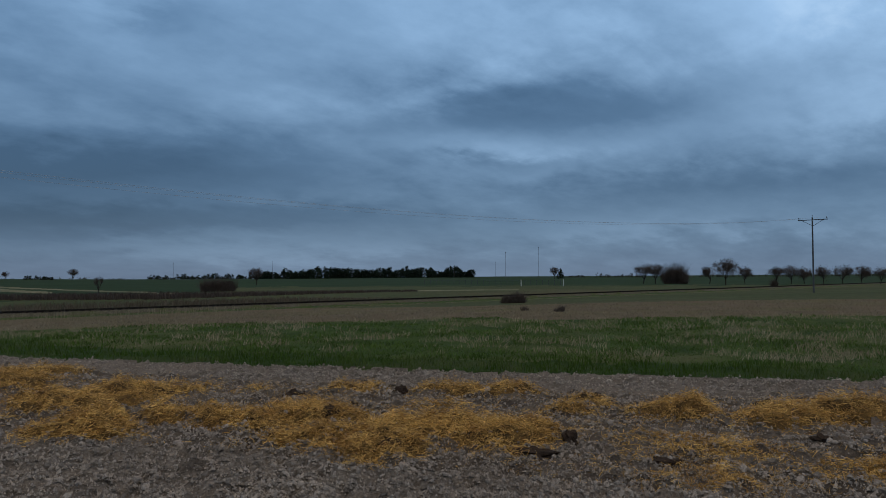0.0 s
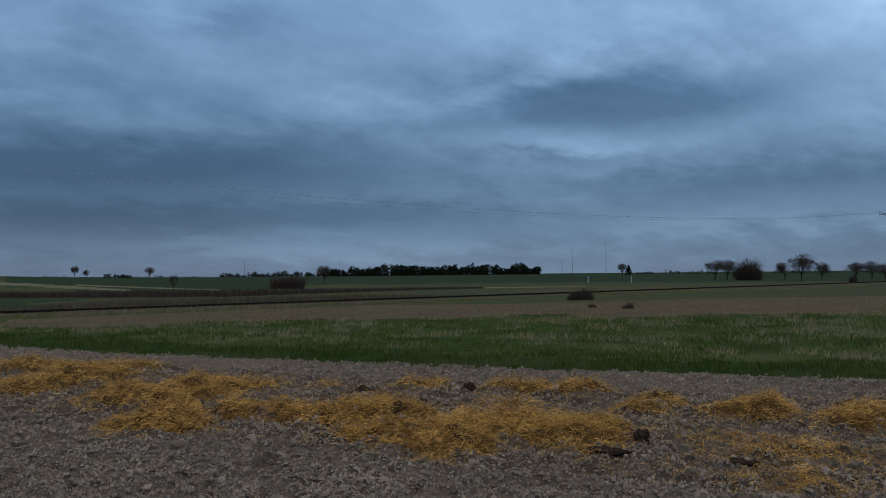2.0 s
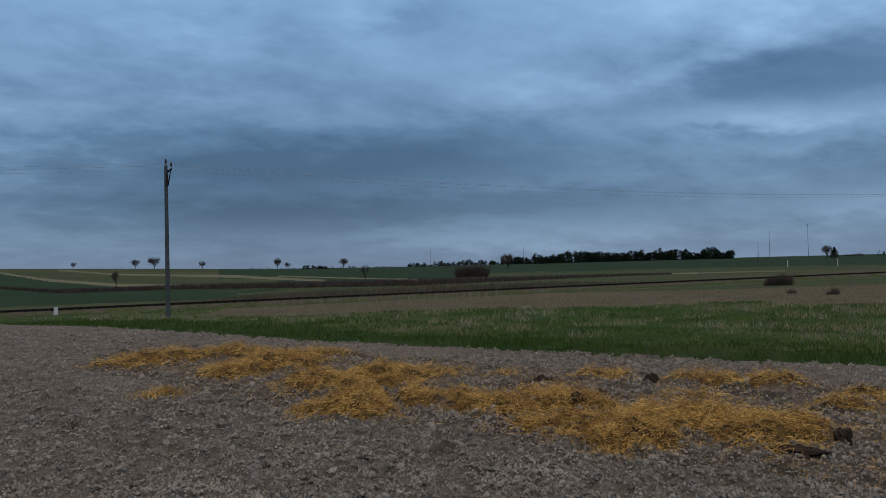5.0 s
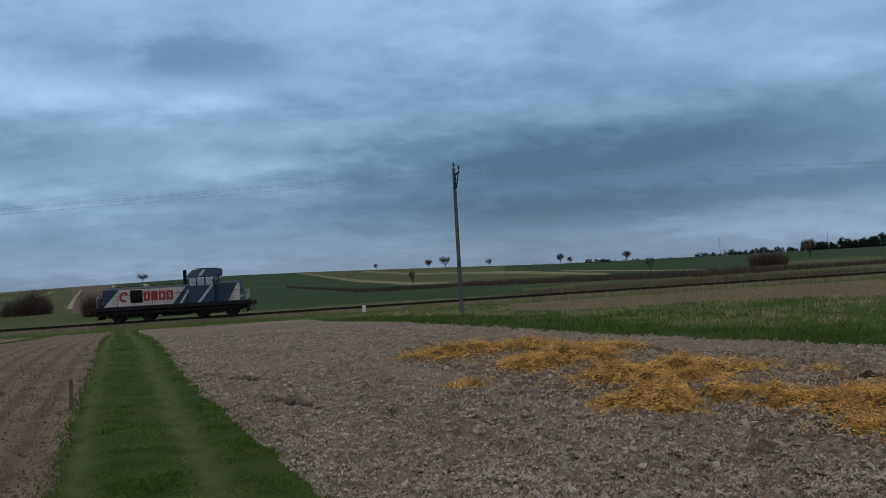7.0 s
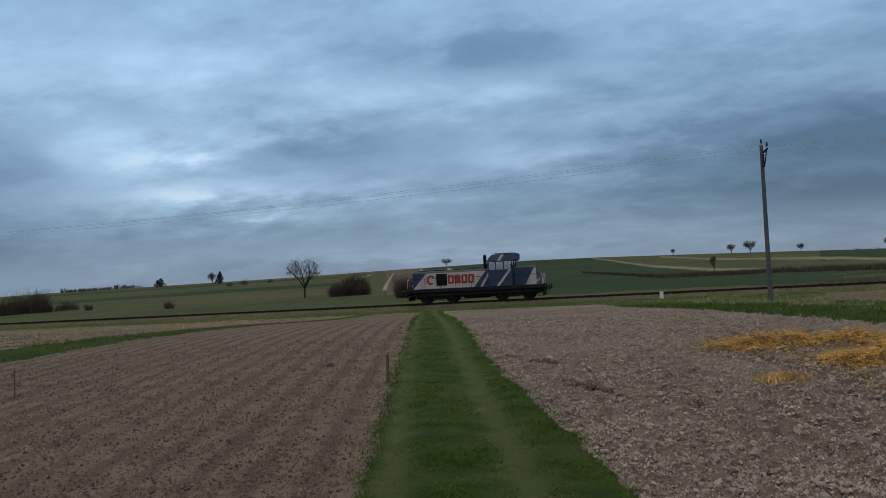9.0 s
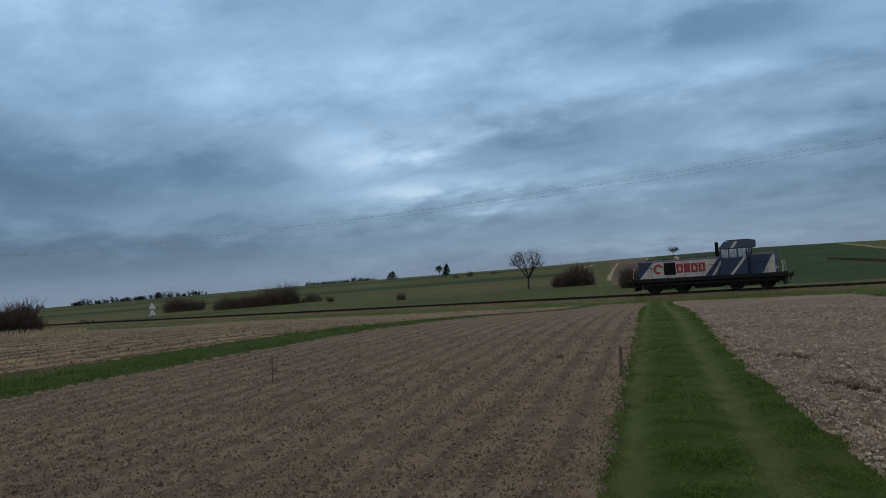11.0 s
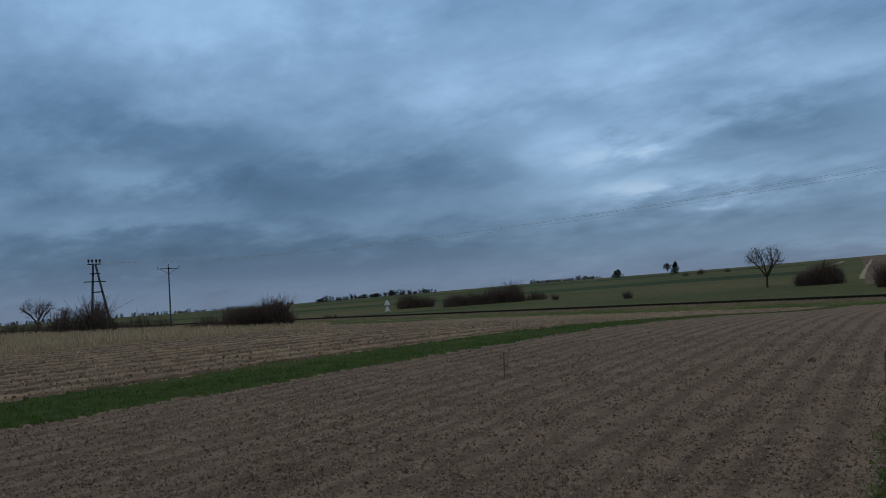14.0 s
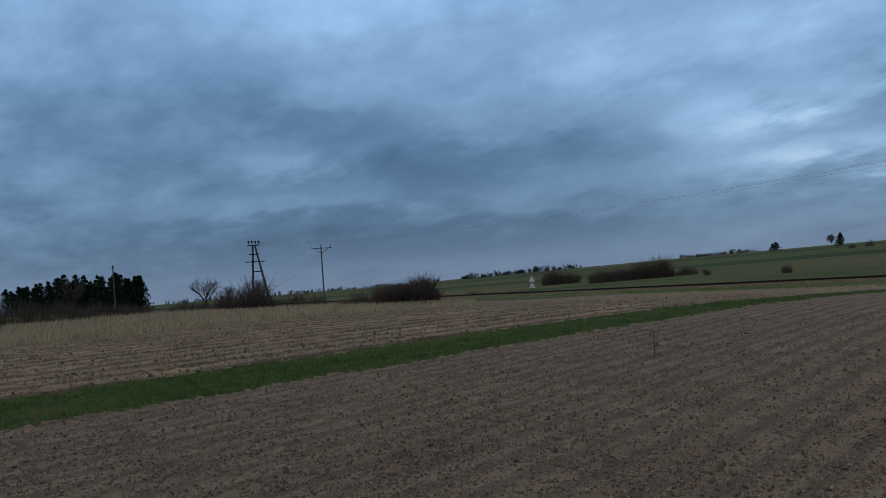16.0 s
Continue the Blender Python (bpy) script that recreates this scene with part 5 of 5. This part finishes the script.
def lump(name, x, y, w, h, mat, label, category, seed, group):
    """An uneven low heap."""
    r2 = random.Random(seed)
    bm = bmesh.new()
    bmesh.ops.create_icosphere(bm, subdivisions=3, radius=1.0)
    ph = Vector((r2.uniform(0, 50), r2.uniform(0, 50), 0))
    for v in bm.verts:
        f = 1 + 0.5 * noise.noise(v.co * 1.6 + ph) + 0.5 * noise.noise(v.co * 4.5 + ph) + 0.3 * noise.noise(v.co * 10 + ph)
        v.co = Vector((v.co.x * w * 0.5 * f, v.co.y * w * 0.42 * f, max(v.co.z, -0.3) * h * f))
    me = bpy.data.meshes.new(name)
    bm.to_mesh(me)
    bm.free()
    me.materials.append(mat)
    ob = new(name, me)
    ob.matrix_world = pose(x, y, float(surface(np.array([x]), np.array([y]))[0]) - 0.01, 0, 0, r2.uniform(0, 360))
    tagged(ob, label, category, group)


for i, (x, y, w, h) in enumerate(((6.5, 9.5, 0.42, 0.12), (6.5, 8.2, 0.24, 0.07), (7.7, 8.6, 0.22, 0.12), (4.95, 5.75, 0.34, 0.07), (5.85, 4.7, 0.5, 0.07), (6.55, 4.85, 0.2, 0.1), (6.45, 4.65, 0.16, 0.1),
                                  (6.3, 3.65, 0.3, 0.07), (9.0, 6.3, 0.5, 0.1), (10.0, 4.4, 0.34, 0.1), (8.3, 3.1, 0.24, 0.07), (5.45, 7.25, 0.3, 0.08), (5.95, 7.3, 0.22, 0.06))):
    lump("manure_clump", x, y, w * 0.85, h * 0.8, MANURE, "dark brown manure clump lying in the straw", "manure", 40 + i, "manure clumps")
for i, (x, y, w, h) in enumerate(((-1.75, 14.15, 0.2, 0.08), (-1.5, 13.9, 0.24, 0.1), (-1.35, 13.75, 0.16, 0.07), (-0.65, 11.05, 0.22, 0.09), (-0.95, 11.35, 0.2, 0.07), (-0.42, 10.85, 0.2, 0.09), (-0.8, 11.2, 0.12, 0.06), (-5.45, 14.3, 0.16, 0.07), (-3.1, 17.5, 0.2, 0.07), (0.6, 9.6, 0.16, 0.06))):
    lump("weed_clod", x, y, w * 0.75, h * 0.8, DARK_CLOD, "large turned-up clod with dead roots", "soil clod", 80 + i, "large clods")
    n = 60
    blades("weeds", x + rng.normal(size=n) * w * 0.3, y + rng.normal(size=n) * w * 0.3, rng.uniform(0.03, 0.09, n), np.full(n, 0.008), TWIG, "dead brown weeds on a large clod", "weeds", 1.2)

# a small outlying tuft of straw
n = 420
sx, sy = 1.75 + rng.normal(size=n) * 0.17, 11.45 + rng.normal(size=n) * 0.14
blades("straw_tuft", sx, sy, rng.uniform(0.03, 0.12, n), np.full(n, 0.012), STRAW, "small golden tuft of straw on bare soil", "straw", 1.2)

# grass lane: short tufted turf, pressed low and pale in the two wheel tracks
x, y = strewn(210000, -6, 26, 4.5, 62)
k = pick(x, y, 2)
x, y = x[k], y[k]
worn = wheel_track(x, y)
tuft = fractal(x, y, 0.35, 3, 97)
k = rng.uniform(0, 1, len(x)) < 0.45 + 0.9 * tuft
x, y, worn, tuft = x[k], y[k], worn[k], tuft[k]
r = np.hypot(x, y)
low = worn > rng.uniform(0.1, 0.9, len(x))
hh = (0.008 + 0.055 * np.maximum(tuft - 0.3, 0.0)) * rng.uniform(0.6, 1.5, len(x))
blades("lane_grass", x[~low], y[~low], hh[~low], (0.006 + 0.0009 * r)[~low], LANE_BLADE, "short dense green lane grass", lean=0.8)
blades("track_grass", x[low], y[low], hh[low] * 0.7, (0.004 + 0.0007 * r)[low], TRACK_BLADE, "paler pressed grass in the wheel tracks", lean=1.3)
# ragged edges of the lane
ys = 4 * np.exp(rng.uniform(0, np.log(14), 9000))
for edge in (lane_left, lane_right):
    xs = edge(ys) + rng.normal(size=len(ys)) * 0.06 + (fractal(ys, ys * 0, 0.5, 3, 98) - 0.5) * 0.2
    r = np.hypot(xs, ys)
    blades("edge_grass", xs, ys, rng.uniform(0.01, 0.04, len(xs)), 0.004 + 0.0006 * r, LANE_BLADE, "ragged taller grass along the lane edge", lean=0.5)
# close round the eye
x, y = strewn(9000, -180, 180, 0.3, 5, 1)
k = pick(x, y, 2)
blades("lane_grass", x[k], y[k], rng.uniform(0.012, 0.035, int(k.sum())), np.full(int(k.sum()), 0.007), LANE_BLADE, "short dense green lane grass", lean=0.7)
x, y = strewn(9000, -180, 180, 0.5, 5, 1)
for zn, mt, lab in ((0, GREY_CLOD, "dry grey clods strewn over the ploughed field"), (1, BROWN_CLOD, "small brown clods and stones on the harrowed field")):
    k = pick(x, y, zn)
    clods("soil_clods", x[k], y[k], 0.008 + 0.04 * rng.beta(1, 5, int(k.sum())), mt, lab)
# lush edge of the verge
x, y = strewn(70000, -90, 6, 11, 66)
k = pick(x, y, 13)
x, y = x[k], y[k]
blades("edge_grass", x, y, (0.05 + 0.16 * fractal(x, y, 0.8, 2, 99)) * rng.uniform(0.6, 1.2, len(x)), 0.005 + 0.0008 * np.hypot(x, y), STRIP_BLADE, "lush dark grass edging the ploughed field", lean=0.6)
# strip between the brown fields
x, y = strewn(60000, 20, 96, 12, 75)
k = pick(x, y, 3)
x, y = x[k], y[k]
blades("strip_grass", x, y, rng.uniform(0.03, 0.09, len(x)), 0.005 + 0.0007 * np.hypot(x, y), STRIP_BLADE, "green grass on the field strip", lean=0.7)
# verge with green and dead stalks
x, y = strewn(120000, -90, 6, 12, 70)
k = pick(x, y, 5)
x, y = x[k], y[k]
tall = fractal(x, y, 1.6, 3, 91)
edge = smooth(x - border(y), 0, 2.5)
r = np.hypot(x, y)
blades("verge_grass", x, y, (0.01 + 0.20 * np.maximum(tall - 0.25, 0)) * rng.uniform(0.6, 1.4, len(x)), 0.005 + 0.0008 * r, VERGE_BLADE, "uneven green grass of the verge", lean=0.9)
x, y = strewn(110000, -90, 6, 13, 70)
k = pick(x, y, 5) & (fractal(x, y, 1.0, 3, 93) > 0.58) & (x - border(y) > 2.0 + 2.5 * fractal(x, y, 2.5, 2, 94))
x, y = x[k], y[k]
blades("dead_grass", x, y, rng.uniform(0.06, 0.22, len(x)), 0.004 + 0.0004 * np.hypot(x, y), DEAD_BLADE, "pale dead stalks among the green verge", lean=0.9)
# brown hedge of reeds curving over the far field
haz = rng.uniform(-43, 3.2, 15000)
rr = np.linspace(88, 400, 160)
A, Rr = np.meshgrid(np.radians(haz), rr, indexing="ij")
sight = np.degrees(np.arctan2(land(-np.sin(A) * Rr, np.cos(A) * Rr) - 1.6, Rr))
first = (sight > np.interp(haz, *zip(*HEDGE_LINE))[:, None]).argmax(1)
r = rr[first] + rng.uniform(0, 1, len(haz)) * np.interp(haz, [-43, -25.4, -8, 3.2], [8, 14, 6, 2])
x, y = -np.sin(np.radians(haz)) * r, np.cos(np.radians(haz)) * r
blades("reed_hedge", x, y, rng.uniform(0.4, 1.0, len(x)) * np.interp(haz, [-43, -25, -10, 3.2], [0.3, 1.1, 0.9, 0.5]), np.full(len(x), 0.10), TWIG, "thin brown hedge of dead reeds over the green crop", "reeds", lean=0.3)
# dead strip before the railway, reeds behind it, pale grass by the scrub
x, y = strewn(40000, -90, 0, 26, 85)
k = pick(x, y, 6)
x, y = x[k], y[k]
blades("dry_grass", x, y, rng.uniform(0.03, 0.11, len(x)), 0.008 + 0.0006 * np.hypot(x, y), REED, "flattened brown dead grass", lean=1.2)
x, y = strewn(3500, -36, -13, 56, 80, 1)
az = np.degrees(np.arctan2(-x, y))
k = (y < 68) & (y > 56) & (rng.uniform(0, 1, len(x)) < np.clip((az + 36) / 9, 0, 1) * np.clip((-13 - az) / 9, 0, 1))
x, y = x[k], y[k]
blades("tall_stalks", x, y, rng.uniform(0.2, 0.85, len(x)), np.full(len(x), 0.018), REED, "tall pale stalks standing before the railway", lean=0.15)
x, y = strewn(30000, -42, -9, 81, 124, 1)
r, az = np.hypot(x, y), np.degrees(np.arctan2(-x, y))
k = (y > 80) & (y < 85 + 8 * fractal(x, y, 20, 2, 95))
x, y = x[k], y[k]
blades("reed_bed", x, y, rng.uniform(0.25, 0.85, len(x)) * np.clip((np.degrees(np.arctan2(-x, y)) + 43) / 9, 0.2, 1) * np.clip((-9 - np.degrees(np.arctan2(-x, y))) / 6, 0.2, 1), np.full(len(x), 0.05), DARK_REED, "brown reed belt beyond the railway", "reeds", lean=0.3)
x, y = strewn(26000, 52, 92, 38, 80)
k = pick(x, y, 6, 7) & (x < -37)
x, y = x[k], y[k]
blades("dry_grass", x, y, rng.uniform(0.08, 0.42, len(x)), 0.012 + 0.0006 * np.hypot(x, y), DEAD_BLADE, "pale dry grass before the scrub", lean=0.5)
x, y = strewn(26000, 28, 92, 18, 75)
k = pick(x, y, 4) & (np.abs(np.mod((x + 0.11 * y) / 1.5, 1) - 0.5) < 0.22)
x, y = x[k], y[k]
blades("stubble", x, y, rng.uniform(0.04, 0.14, len(x)), 0.006 + 0.0006 * np.hypot(x, y), DEAD_BLADE, "short pale stubble standing in rows", "stubble", lean=0.6)
x, y = strewn(40000, -70, 62, 60, 110)
k = (np.abs(y - TRACK_Y) > 1.75) & (np.abs(y - TRACK_Y) < 9) & pick(x, y, 11, 7)
x, y = x[k], y[k]
blades("margin_grass", x, y, rng.uniform(0.04, 0.15, len(x)), np.full(len(x), 0.035), STRIP_BLADE, "rough grass along the railway bed", lean=0.4)

# worn paths climbing the hill
PATH_SOIL = material("pale_path", (0.34, 0.32, 0.24), (0.23, 0.215, 0.155), 0.3, 0.95, 0.3, 5, 2)


def trail(points, w, label):
    pts = [Vector((*at(az, r), 0)) for az, r in points]
    fine = []
    for i in range(len(pts) - 1):
        for k in range(12):
            fine.append(pts[i].lerp(pts[i + 1], k / 12))
    fine.append(pts[-1])
    verts = []
    for i, p in enumerate(fine):
        d = (fine[min(i + 1, len(fine) - 1)] - fine[max(i - 1, 0)]).normalized()
        n = Vector((-d.y, d.x, 0))
        wob = w * 0.5 * (0.7 + 0.6 * random.random())
        for s in (-1, 0, 1):
            q = p + n * s * wob + n * 0.4 * w * noise.noise(p * 0.05)
            verts.append((q.x, q.y, height(q.x, q.y) + (0.10 if s == 0 else 0.03)))
    faces = [(i * 3 + k, i * 3 + k + 1, (i + 1) * 3 + k + 1, (i + 1) * 3 + k) for i in range(len(fine) - 1) for k in range(2)]
    ob = mesh_object("dirt_path", verts, faces, PATH_SOIL, True)
    tagged(ob, label, "path", kind="structure")


trail([(12.4, 370), (11.9, 230), (11.5, 170), (10.7, 131), (9.5, 114), (8.2, 103), (6.6, 96)], 1.7, "pale worn path curving up the green hill")
trail([(14.35, 390), (14.2, 240), (14.1, 157), (13.8, 120), (13.6, 100)], 0.8, "pale rut beside the bare strip")
trail([(16.3, 320), (16.8, 180), (17.0, 138)], 0.7, "pale rut beside the bare strip")
trail([(17.9, 330), (18.6, 280), (19.2, 240)], 1.6, "pale worn path on the hillside")
